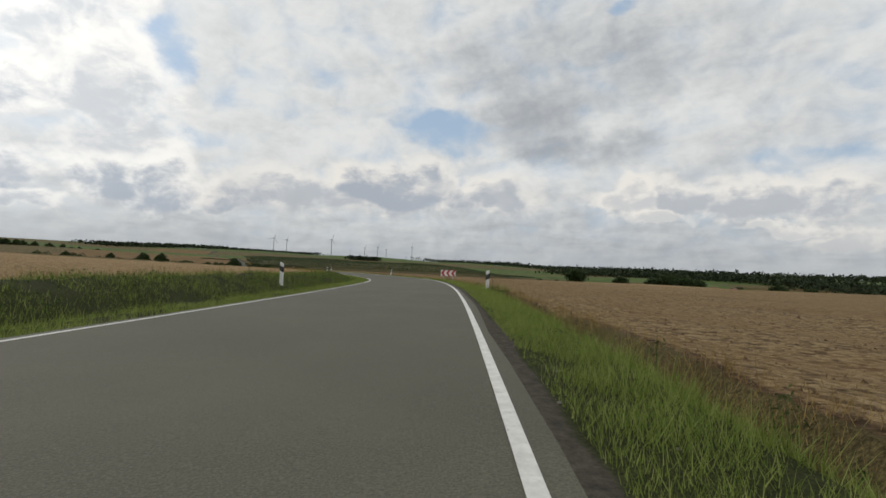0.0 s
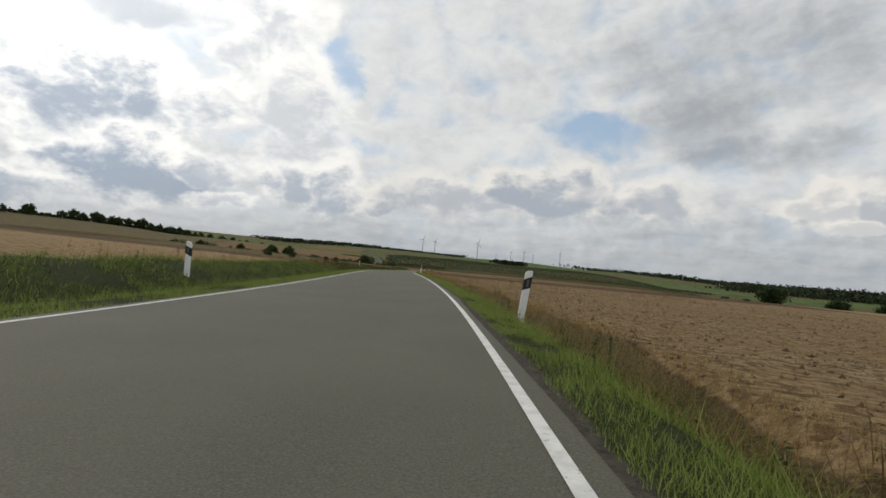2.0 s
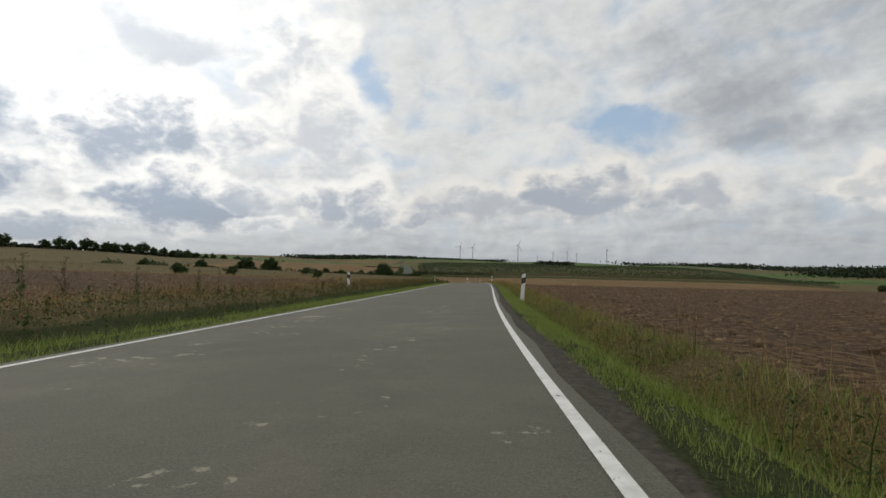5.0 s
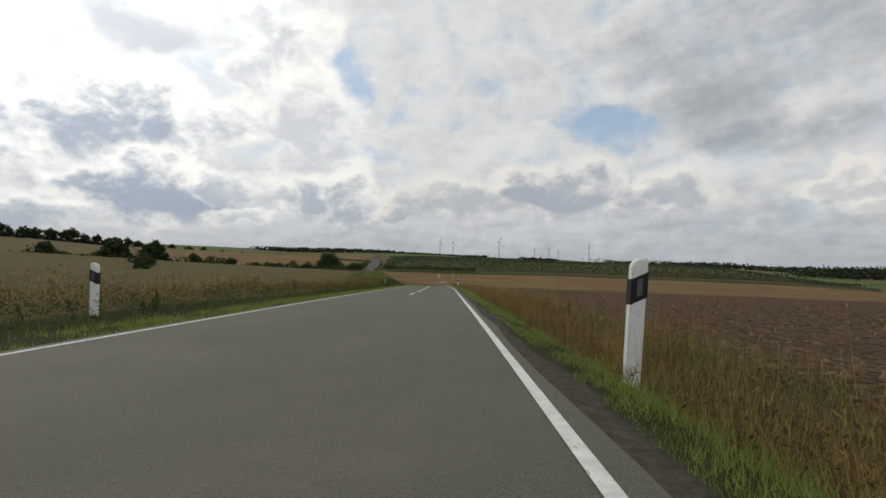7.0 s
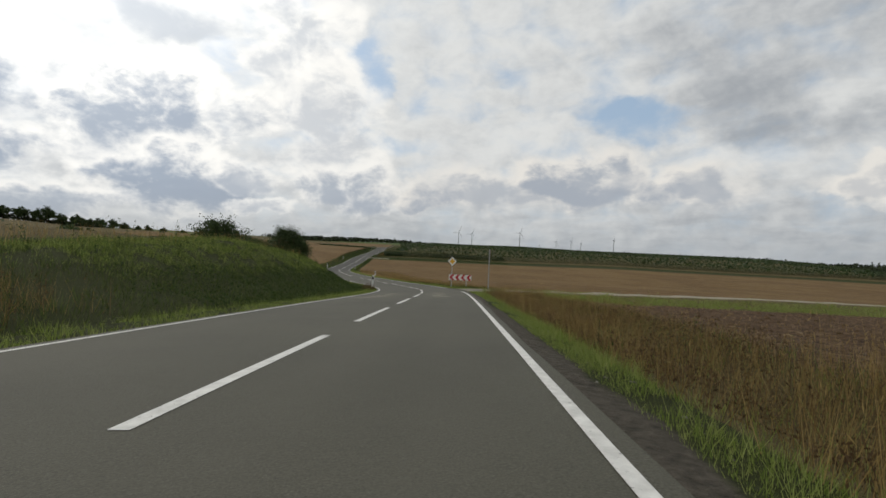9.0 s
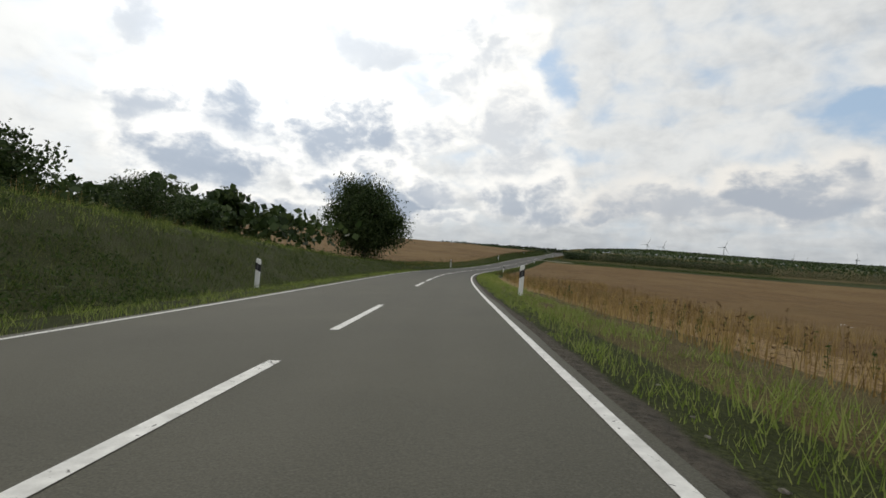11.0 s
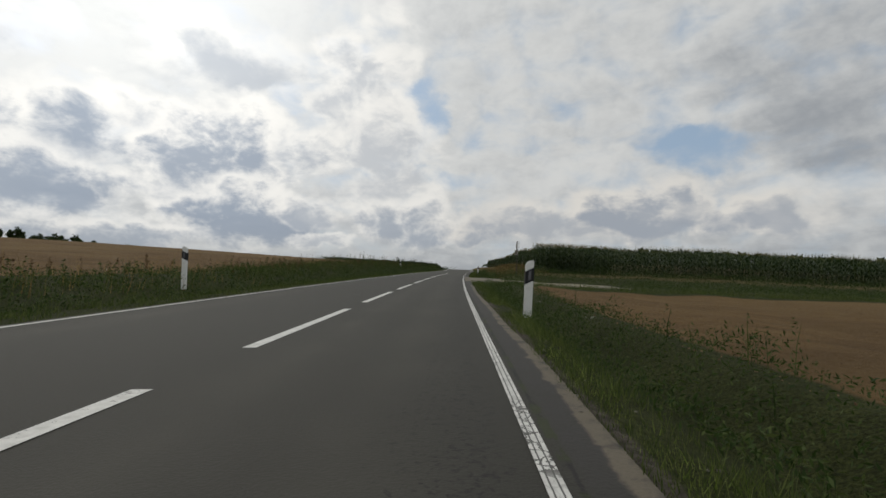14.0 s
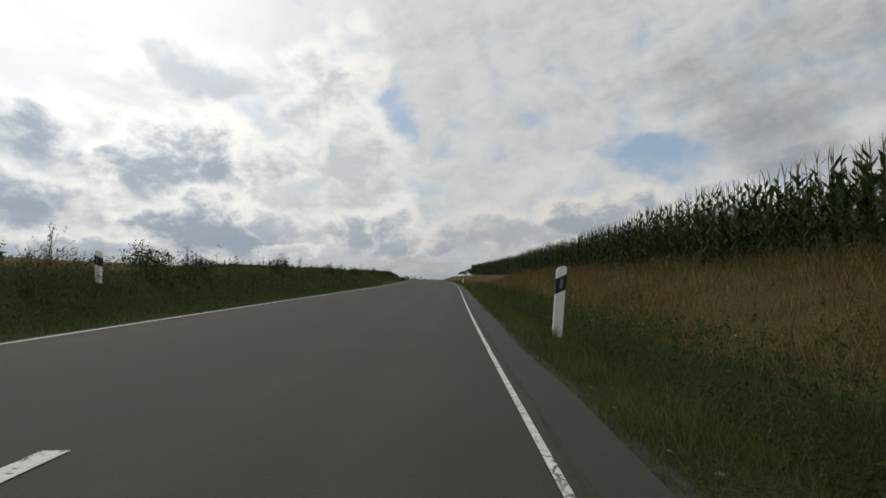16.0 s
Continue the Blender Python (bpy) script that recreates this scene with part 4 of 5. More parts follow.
def make_round_sign(m):
    sign = thing("prohibition_sign", m, "round and triangular signs on a pole, seen from their grey backs", "road sign")
    aside = Matrix.Rotation(radians(-36), 4, "Z")
    disc = part("disc", turned(rod(0.3, 0.3, (0, -0.012, 0), (0, 0.01, 0), 40), aside), BACK, sign, "grey back of a round sign")
    part("rim", turned(rod(0.306, 0.306, (0, 0.009, 0), (0, 0.016, 0), 40), aside), SHEET, disc)
    part("face", turned(rod(0.28, 0.28, (0, 0.015, 0), (0, 0.02, 0), 40), aside), RED, disc)
    wedge = [(0.03, -0.42), (0.40, 0.2), (0.36, 0.26), (-0.36, 0.26), (-0.40, 0.2), (-0.03, -0.42)]
    part("triangle", turned(prism(wedge, 0.10, 0.12, 0.003), Matrix.Translation((0.06, 0, 0.06)) @ Matrix.Rotation(radians(-44), 4, "Z")), BACK, sign, "grey back of a triangular sign")
    plate = part("small_plate", box((0.33, 0.016, 0.35), (-0.03, 0, -0.47), 0.006), SHEET, sign, "small plate with a pale border")
    part("plate_back", box((0.30, 0.006, 0.32), (-0.03, -0.010, -0.47)), BACK, plate)
    part("pole", rod(0.03, 0.03, (0, 0.045, -2.9), (0, 0.045, 0.36), 14), IRON, sign, "dark iron pole")
    part("cap", rod(0.034, 0.03, (0, 0.045, 0.36), (0, 0.045, 0.39), 14), SHEET, sign)
    return sign


make_round_sign(Matrix.Translation((-187.95, 496.2, -3.67)) @ Matrix.Rotation(radians(-28), 4, "Z"))


# ---- plants ----
def reach(e, s):
    """A distance from the edge line: a number, or g or f for the ends of the grass and of the ditch, plus a shift."""
    if isinstance(e, tuple):
        return (grass_end(s) if e[0] == "g" else field_start(s)) + e[1]
    return e


def area(s0, s1, e0, e1):
    q = np.linspace(s0, s1, 40)
    return (s1 - s0) * float(np.mean(reach(e1, q) - reach(e0, q)))


def scatter(rng, n, s0, s1, e0, e1, side, clump=0.0, power=1.0):
    """n random places between s0 and s1, e0 to e1 metres outside the edge lines. side: -1 right, 1 left."""
    s = rng.uniform(s0, s1, n)
    e0, e1 = reach(e0, s), reach(e1, s)
    e = e0 + (e1 - e0) * rng.uniform(0, 1, n) ** power
    l = np.where(side < 0, -e, along(WIDTH, s) + e)
    p = on_ground(s, l)
    if clump:
        keep = 0.5 + 0.5 * waves(p[:, 0], p[:, 1], 2.2, 31) + 0.35 * waves(p[:, 0], p[:, 1], 0.8, 32) > rng.uniform(0, clump, n)
        s, e, p = s[keep], e[keep], p[keep]
    return s, e, p


def blades(rng, p, high, wide, lean):
    """Grass blades of three triangles each at the points p."""
    n = len(p)
    a, b = rng.uniform(0, 6.283, n), rng.uniform(0, 6.283, n)
    across = np.stack([np.cos(a), np.sin(a), np.zeros(n)], 1) * (wide / 2)[:, None]
    over = np.stack([np.cos(b), np.sin(b), np.zeros(n)], 1) * (high * lean * rng.uniform(0.3, 1.2, n))[:, None]
    up = np.stack([np.zeros(n), np.zeros(n), high], 1)
    low = p - [0, 0, 0.03]
    v = np.stack([low - across, low + across, p + up * 0.55 + over * 0.35 + across * 0.75, p + up * 0.55 + over * 0.35 - across * 0.75, p + up + over], 1)
    i = np.arange(n)[:, None, None] * 5
    f = i + np.array([[0, 1, 2], [0, 2, 3], [3, 2, 4]])[None]
    return v.reshape(-1, 3), f.reshape(-1, 3)


def slivers(rng, p, high, wide, lean):
    """Short grass: one narrow triangle a blade."""
    n = len(p)
    a, b = rng.uniform(0, 6.283, n), rng.uniform(0, 6.283, n)
    across = np.stack([np.cos(a), np.sin(a), np.zeros(n)], 1) * (wide / 2)[:, None]
    over = np.stack([np.cos(b), np.sin(b), np.zeros(n)], 1) * (high * lean * rng.uniform(0.2, 1.3, n))[:, None]
    over[:, 2] = high
    low = p - [0, 0, 0.02]
    v = np.stack([low - across, low + across, p + over], 1)
    return v.reshape(-1, 3), np.arange(3 * n).reshape(-1, 3)


def cards(rng, p, size, tilt=1.0, long=1.6):
    """Small leaves, two triangles each, in random attitudes."""
    n = len(p)
    d = rng.normal(size=(n, 3)) * [1, 1, tilt]
    d /= np.linalg.norm(d, axis=1)[:, None]
    e = np.cross(d, rng.normal(size=(n, 3)))
    e /= np.linalg.norm(e, axis=1)[:, None]
    size = np.broadcast_to(size, n)[:, None]
    v = np.stack([p - d * size * long / 2, p + e * size / 2, p + d * size * long / 2, p - e * size / 2], 1)
    i = np.arange(n)[:, None, None] * 4
    return v.reshape(-1, 3), (i + np.array([[0, 1, 2], [0, 2, 3]])[None]).reshape(-1, 3)


def joined(*sets):
    vs, fs, at = [], [], 0
    for v, f in sets:
        vs.append(v)
        fs.append(f + at)
        at += len(v)
    return np.concatenate(vs), np.concatenate(fs)


def stuff(name, vf, mats, label, category, face_mats=None):
    return tagged(new(name, mesh_of(name, vf[0], vf[1], mats, False, face_mats)), label, category, kind="stuff")


rng = np.random.RandomState(7)


def make_verge(side, name, strips, mat, label):
    sets = []
    for s0, s1, e0, e1, density, lo, hi, wide in strips:
        n = int(area(s0, s1, e0, e1) * density)
        s, e, p = scatter(rng, n, s0, s1, e0, e1, side, 0.5)
        lump = 0.75 + 0.35 * waves(p[:, 0], p[:, 1], 1.6, 41)
        near = reach(e0, s)
        rise = smooth(e, near - 0.05, near + 0.35)
        h = (lo + (hi - lo) * rng.uniform(0, 1, len(p)) ** 2) * lump * (0.4 + 0.6 * rise)
        sets.append(slivers(rng, p, h, rng.uniform(0.6, 1.3, len(p)) * wide, 0.7))
    return stuff(name, joined(*sets), mat, label, "grass")


G0, F0 = ("g", 0.0), ("f", 0.0)
make_verge(-1, "verge_grass", [(-4, 60, 0.30, ("g", 0.1), 1900, 0.06, 0.26, 0.006), (60, 160, 0.22, ("g", 0.15), 1800, 0.06, 0.20, 0.006), (160, 230, ("g", -0.1), ("f", 0.1), 480, 0.10, 0.36, 0.006), (160, 341, 0.36, ("g", 0.1), 1700, 0.06, 0.20, 0.0055), (440, 486, 0.36, ("g", 0.2), 480, 0.07, 0.26, 0.006), (440, 470, ("g", 0.2), ("f", -0.3), 220, 0.08, 0.3, 0.006), (486, 512, 0.42, ("g", -0.1), 420, 0.06, 0.2, 0.006), (-4, 160, ("g", 0.0), ("f", -0.3), 170, 0.10, 0.30, 0.006),
                               (-4, 160, 0.55, ("g", 0.3), 130, 0.2, 0.42, 0.008), (338.5, 343.2, 1.2, 9, 260, 0.12, 0.34, 0.012), (337, 342.8, 3.5, 30, 170, 0.22, 0.5, 0.010), (230, 341, G0, ("f", 0.2), 130, 0.12, 0.38, 0.006), (17.5, 22, 1.0, 1.9, 420, 0.22, 0.5, 0.006), (17, 21.5, 1.0, 2.3, 200, 0.3, 0.62, 0.005),
                               (352.2, 378, 0.30, 2.0, 900, 0.06, 0.24, 0.007), (378, 440, 0.30, 2.0, 300, 0.08, 0.28, 0.011), (351.2, 362, 2.0, 14, 110, 0.10, 0.28, 0.010)],
           GRASS, "lush green verge grass beside the asphalt")
# past s 440 the dark blades on the verge stand in for cloud shade
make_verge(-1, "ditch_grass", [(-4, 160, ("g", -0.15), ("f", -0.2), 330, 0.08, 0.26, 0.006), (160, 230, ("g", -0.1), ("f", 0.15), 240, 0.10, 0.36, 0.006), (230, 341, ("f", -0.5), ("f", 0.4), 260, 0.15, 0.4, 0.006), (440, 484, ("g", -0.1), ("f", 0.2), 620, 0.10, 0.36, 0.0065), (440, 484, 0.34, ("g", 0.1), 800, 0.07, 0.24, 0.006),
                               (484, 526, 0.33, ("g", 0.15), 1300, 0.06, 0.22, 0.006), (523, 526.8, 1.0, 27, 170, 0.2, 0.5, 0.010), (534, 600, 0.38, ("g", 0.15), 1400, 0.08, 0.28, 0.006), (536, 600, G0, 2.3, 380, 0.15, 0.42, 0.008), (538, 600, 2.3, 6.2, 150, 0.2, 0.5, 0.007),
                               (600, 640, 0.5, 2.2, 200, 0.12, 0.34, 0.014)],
           DULL_SHADED, "dull olive grass along the ditch, darkened for shade on the later verge")
# s 312 to 440: bright blades high on the bank paint its lit top
make_verge(1, "verge_grass", [(-4, 110, 0.2, 1.3, 560, 0.06, 0.20, 0.009), (-4, 110, 1.3, 4.6, 180, 0.10, 0.28, 0.011), (110, 318, 0.2, 1.5, 380, 0.07, 0.22, 0.009), (312, 440, 0.2, 1.5, 200, 0.08, 0.26, 0.012), (312, 440, 5.0, 9.5, 100, 0.10, 0.34, 0.016), (325, 385, 4.0, 8.8, 200, 0.10, 0.30, 0.012)],
           GRASS, "green verge grass on the low bank beside the road")
# s 316 to 440: dark blades paint the shade of the sunless slope
make_verge(1, "dull_shaded_verge", [(-4, 110, 1.2, 4.3, 110, 0.14, 0.36, 0.011), (452, 464, 0.5, 1.7, 220, 0.25, 0.55, 0.011), (354, 362, 0.25, 1.3, 220, 0.2, 0.42, 0.011), (110, 318, 1.3, 2.6, 130, 0.12, 0.38, 0.011), (316, 440, 1.2, 9.0, 110, 0.12, 0.42, 0.017), (440, 600, 0.2, 2.4, 220, 0.08, 0.30, 0.014), (440, 470, 2.4, 8, 130, 0.15, 0.42, 0.016), (470, 520, 2.4, 4.6, 130, 0.12, 0.36, 0.014), (520, 640, 2.4, 5, 140, 0.2, 0.6, 0.015)],
           DULL_SHADED, "dull green grass beside the road, darkened for shade on the bank")


def make_dry(side, name, strips, label, mat=HAY):
    sets = []
    for s0, s1, e0, e1, density, lo, hi, wide in strips:
        n = int(area(s0, s1, e0, e1) * density)
        s, e, p = scatter(rng, n, s0, s1, e0, e1, side, 1.1)
        h = rng.uniform(lo, hi, len(p)) * (0.8 + 0.3 * waves(p[:, 0], p[:, 1], 3.0, 43))
        sets.append(slivers(rng, p, h, rng.uniform(0.6, 1.3, len(p)) * wide, 0.6 if hi < 0.7 else 0.28))
        top = rng.uniform(0, 1, len(p)) < 0.25
        q = p[top] + np.stack([rng.normal(0, 0.05, top.sum()), rng.normal(0, 0.05, top.sum()), h[top] * 0.97], 1)
        sets.append(cards(rng, q, 0.007, 3.5, 8.0))
    return stuff(name, joined(*sets), mat, label, "grass")


make_dry(-1, "dry_grass", [(-4, 160, ("f", -0.45), ("f", 0.35), 460, 0.10, 0.32, 0.0055), (-4, 160, G0, F0, 150, 0.15, 0.42, 0.005), (160, 230, ("g", 0.15), F0, 140, 0.2, 0.5, 0.005), (225, 338, ("g", -0.05), ("f", 0.15), 190, 0.25, 0.62, 0.005), (225, 338, ("g", 0.2), ("f", 0.2), 230, 0.4, 0.82, 0.0045), (172, 225, ("g", 0.5), ("f", 0.15), 150, 0.3, 0.7, 0.0045),
                           (358, 440, 2.4, 12, 60, 0.3, 0.7, 0.014), (538, 600, 2.1, 6.4, 120, 0.25, 0.65, 0.006)],
         "tall withered grass along the ditch")
make_dry(-1, "withered_grass", [(538, 600, 2.3, 6.4, 230, 0.2, 0.5, 0.006), (230, 338, ("g", 0.1), F0, 220, 0.2, 0.5, 0.006)], "brown withered grass on the slope below the maize", RUST)
make_dry(1, "dry_grass", [(285, 322, 2.2, 4.6, 130, 0.35, 0.68, 0.007), (120, 285, 3.4, 6.4, 60, 0.3, 0.62, 0.009), (105, 318, 2.4, 6.0, 34, 0.25, 0.6, 0.010), (215, 318, 5.6, 40, 6, 0.15, 0.4, 0.02), (300, 420, 7, 14, 14, 0.3, 0.8, 0.014), (440, 520, 2.2, 6, 14, 0.3, 0.8, 0.012), (520, 640, 3.4, 6, 8, 0.3, 0.7, 0.010), (-4, 105, 4.2, 6.0, 22, 0.2, 0.5, 0.012)],
         "tall withered grass at the field edge")


def make_weeds(side, name, strips, mat, label):
    sets = []
    for s0, s1, e0, e1, density, lo, hi, leaf in strips:
        n = int(area(s0, s1, e0, e1) * density)
        s, e, p = scatter(rng, n, s0, s1, e0, e1, side, 1.25)
        h = rng.uniform(lo, hi, len(p))
        sets.append(blades(rng, p, h, np.full(len(p), 0.012), 0.18))
        k = 24
        t = rng.uniform(0.12, 1.0, (len(p), k))
        q = p[:, None] + np.stack([rng.normal(0, 1, t.shape) * (0.13 * h[:, None] * (1.15 - t)), rng.normal(0, 1, t.shape) * (0.13 * h[:, None] * (1.15 - t)), h[:, None] * t], -1)
        sets.append(cards(rng, q.reshape(-1, 3), rng.uniform(0.5, 1.3, q.shape[0] * k) * leaf * 0.40, 0.7, 3.6))
    return stuff(name, joined(*sets), mat, label, "weeds")


make_weeds(-1, "ditch_weeds", [(0, 160, ("g", 0.1), F0, 1.6, 0.25, 0.5, 0.03), (172, 333, G0, F0, 1.0, 0.3, 0.6, 0.026), (358, 440, 2.5, 11, 1.3, 0.4, 0.8, 0.06), (440, 486, ("g", 0.35), ("f", 0.1), 4.5, 0.3, 0.62, 0.032), (536, 640, 2.3, 5.6, 2.2, 0.4, 0.9, 0.035)],
           RUST, "withered brown weeds in the ditch")
make_weeds(-1, "green_weeds", [(0, 160, ("g", -0.1), ("f", -0.1), 3.0, 0.2, 0.5, 0.035), (172, 333, G0, F0, 1.0, 0.3, 0.55, 0.035), (358, 440, 2, 8, 0.8, 0.3, 0.6, 0.06), (440, 480, ("g", 0.3), F0, 3.0, 0.25, 0.5, 0.035), (480, 524, ("g", 0.15), ("f", 0.35), 9.0, 0.22, 0.55, 0.036), (533, 541, 1.2, 6, 7, 0.4, 0.9, 0.06), (541, 640, G0, 2.8, 5.0, 0.3, 0.65, 0.045)],
           WEED, "dark green weeds in the ditch")
make_weeds(1, "bank_weeds", [(301, 322, 1.5, 3.4, 16.0, 0.5, 0.85, 0.04), (343, 374, 7.4, 9.6, 2.5, 0.4, 0.85, 0.045), (103, 318, 1.8, 5.2, 2.2, 0.4, 0.95, 0.045), (60, 103, 3.5, 6.0, 0.6, 0.25, 0.5, 0.045), (440, 520, 5, 9, 1.0, 0.3, 0.7, 0.07), (520, 640, 3.0, 6.2, 2.5, 0.3, 0.8, 0.06)],
           RUST, "withered brown weeds beside the field")
make_weeds(1, "bank_greens", [(299.0, 303.3, 1.5, 2.5, 45, 0.55, 0.95, 0.05), (550, 585, 2.2, 4.8, 0.8, 0.7, 1.3, 0.06), (103, 318, 1.7, 4.6, 1.2, 0.25, 0.65, 0.075), (318, 430, 1.2, 9.0, 0.8, 0.3, 0.6, 0.08), (318, 420, 8.0, 11.0, 0.8, 0.5, 1.0, 0.07), (440, 640, 1.6, 5.0, 1.2, 0.3, 0.6, 0.075), (525, 640, 2.4, 5.4, 2.0, 0.3, 0.9, 0.07), (0, 100, 1.4, 4.4, 0.5, 0.2, 0.4, 0.05)],
           WEED, "dark green weeds on the bank")


def make_herbs(side, name, strips, mat, label):
    """A low dense cover of broad-leaved herbs."""
    sets = []
    for s0, s1, e0, e1, density, high, leaf in strips:
        n = int(area(s0, s1, e0, e1) * density)
        s, e, p = scatter(rng, n, s0, s1, e0, e1, side)
        x, y = p[:, 0], p[:, 1]
        h = high * np.clip(0.55 + 0.35 * waves(x, y, 2.6, 91) + 0.25 * waves(x, y, 0.9, 92), 0.05, 1.4)
        h = h * smooth(e, reach(e0, s), reach(e0, s) + 0.3) * (1 - smooth(e, reach(e1, s) - 0.3, reach(e1, s)))
        keep = h > 0.06
        p, h = p[keep], h[keep]
        p[:, 2] += h * rng.uniform(0.15, 1.0, len(p)) ** 0.7
        sets.append(cards(rng, p, rng.uniform(0.5, 1.3, len(p)) * leaf * 0.7, 1.2, 3.4))
    return stuff(name, joined(*sets), mat, label, "weeds")


# the strip at s 526 to 541.5 is added as the maize's dark shade
make_herbs(-1, "ditch_and_shade_herbs", [(17, 20.5, 1.25, 2.1, 420, 0.42, 0.026), (2, 160, ("g", -0.1), ("f", -0.3), 130, 0.2, 0.022), (160, 230, G0, F0, 170, 0.28, 0.022), (445, 484, ("g", 0.25), F0, 260, 0.34, 0.022), (526, 541.5, 9, 60, 60, 0.6, 0.05), (352.5, 382, 0.9, 4.5, 300, 0.30, 0.017), (482, 524, ("g", -0.05), ("f", 0.5), 480, 0.40, 0.022), (533, 541, 1.2, 9, 150, 0.55, 0.036), (541, 600, ("g", -0.1), 2.7, 560, 0.42, 0.022)],
           WEED, "dense dark green herbs filling the ditch and standing in for the maize's shade")
# herbs of the bank; packed at s 325 to 400 to deepen its shade too
make_herbs(1, "bank_herbs", [(-4, 110, 1.6, 3.6, 36, 0.3, 0.036), (325, 400, 1.1, 4.6, 170, 0.40, 0.04), (110, 318, 1.4, 3.6, 85, 0.55, 0.034), (505, 610, 1.0, 4.6, 110, 0.45, 0.04)],
           WEED, "dense dark green herbs on the bank")
make_herbs(-1, "withered_herbs", [(2, 160, ("g", 0.05), ("f", -0.2), 40, 0.2, 0.02), (225, 338, ("g", -0.05), ("f", 0.05), 400, 0.46, 0.019), (318, 341, G0, ("f", 0.5), 260, 0.32, 0.024), (541, 600, 2.4, 5.8, 60, 0.4, 0.022), (440, 486, ("g", 0.3), ("f", 0.1), 240, 0.36, 0.02)],
           RUST, "dense withered brown herbs in the ditch")
make_herbs(1, "withered_herbs", [(353.5, 360.5, 0.25, 1.7, 320, 0.5, 0.03), (110, 318, 1.9, 5.2, 90, 0.55, 0.030), (525, 600, 2.8, 6.0, 30, 0.5, 0.04)],
           RUST, "dense withered brown herbs at the field edge")


def make_blossoms():
    sets = []
    for s0, s1, e0, e1, side, n, lo, hi in ((140, 335, 1.6, 3.0, -1, 10, 0.4, 0.8), (455, 525, 1.1, 1.9, -1, 24, 0.2, 0.4), (345, 420, 2, 5, -1, 40, 0.3, 0.7), (110, 310, 1.8, 4.5, 1, 40, 0.4, 0.8), (320, 420, 6.5, 10.5, 1, 40, 0.4, 0.8), (343, 374, 7.4, 9.6, 1, 45, 0.5, 0.95), (440, 640, 2.5, 6, 1, 30, 0.4, 0.8), (540, 600, 1.4, 3.4, -1, 40, 0.15, 0.4)):
        s, e, p = scatter(rng, n, s0, s1, e0, e1, side)
        h = rng.uniform(lo, hi, n)
        k = 9
        q = p[:, None] + np.concatenate([rng.normal(0, 0.03, (n, k, 2)), (h[:, None] + rng.normal(0, 0.012, (n, k)))[..., None]], -1)
        sets.append(cards(rng, q.reshape(-1, 3), 0.013, 0.25, 1.0))
    return stuff("umbel_blossoms", joined(*sets), BLOOM, "small white umbels above the verge", "flowers")


make_blossoms()


def stem_sets(p, h, r, top):
    """Three-sided stems."""
    n = len(p)
    a = np.array([0, 2.094, 4.189])
    ring = np.stack([np.cos(a), np.sin(a), np.zeros(3)], 1)
    up = np.stack([np.zeros(n), np.zeros(n), h], 1)
    v = np.concatenate([p[:, None] - [0, 0, 0.05] + ring * r, (p + up)[:, None] + ring * top], 1)
    f = np.array([[0, 1, 4], [0, 4, 3], [1, 2, 5], [1, 5, 4], [2, 0, 3], [2, 3, 5]])
    return v.reshape(-1, 3), (np.arange(n)[:, None, None] * 6 + f[None]).reshape(-1, 3)


def maize(rng, p, h):
    """Maize plants: a stem, arching leaves on it, a tassel. The second mesh holds the tassels."""
    n, k = len(p), 11
    sets = [stem_sets(p, h * 0.93, 0.014, 0.006)]
    t = (np.arange(k) + 0.8)[None] / (k + 0.6) + rng.uniform(-0.04, 0.04, (n, k))
    a = rng.uniform(0, 6.283, n)[:, None] + np.arange(k)[None] * 3.14 + rng.normal(0, 0.5, (n, k))
    d = np.stack([np.cos(a), np.sin(a), 0 * a], -1)
    e = np.stack([-np.sin(a), np.cos(a), 0 * a], -1)
    size = rng.uniform(0.36, 0.58, (n, k))[..., None] * (1 - 0.58 * smooth(t, 0.55, 0.95))[..., None]
    root = p[:, None] + np.stack([0 * t, 0 * t, t * h[:, None] * 0.9], -1)
    z = np.array([0, 0, 1.0])
    w = 0.040
    droop = rng.uniform(-0.3, 0.3, (n, k))[..., None] + 0.7 * t[..., None] - 0.45
    v = np.stack([root - e * w * 0.4, root + e * w * 0.4, root + d * size * 0.40 + z * size * 0.50 + e * w, root + d * size * 0.40 + z * size * 0.50 - e * w, root + d * size * 0.80 + z * size * (0.62 + droop)], 2)
    f = np.array([[0, 1, 2], [0, 2, 3], [3, 2, 4]])
    sets.append((v.reshape(-1, 3), (np.arange(n * k)[:, None, None] * 5 + f[None]).reshape(-1, 3)))
    top = p + np.stack([0 * h, 0 * h, h * 0.9], 1)
    crown = blades(rng, np.repeat(top, 2, 0), np.full(2 * n, 0.30), np.full(2 * n, 0.018), 0.45)
    return joined(*sets), crown


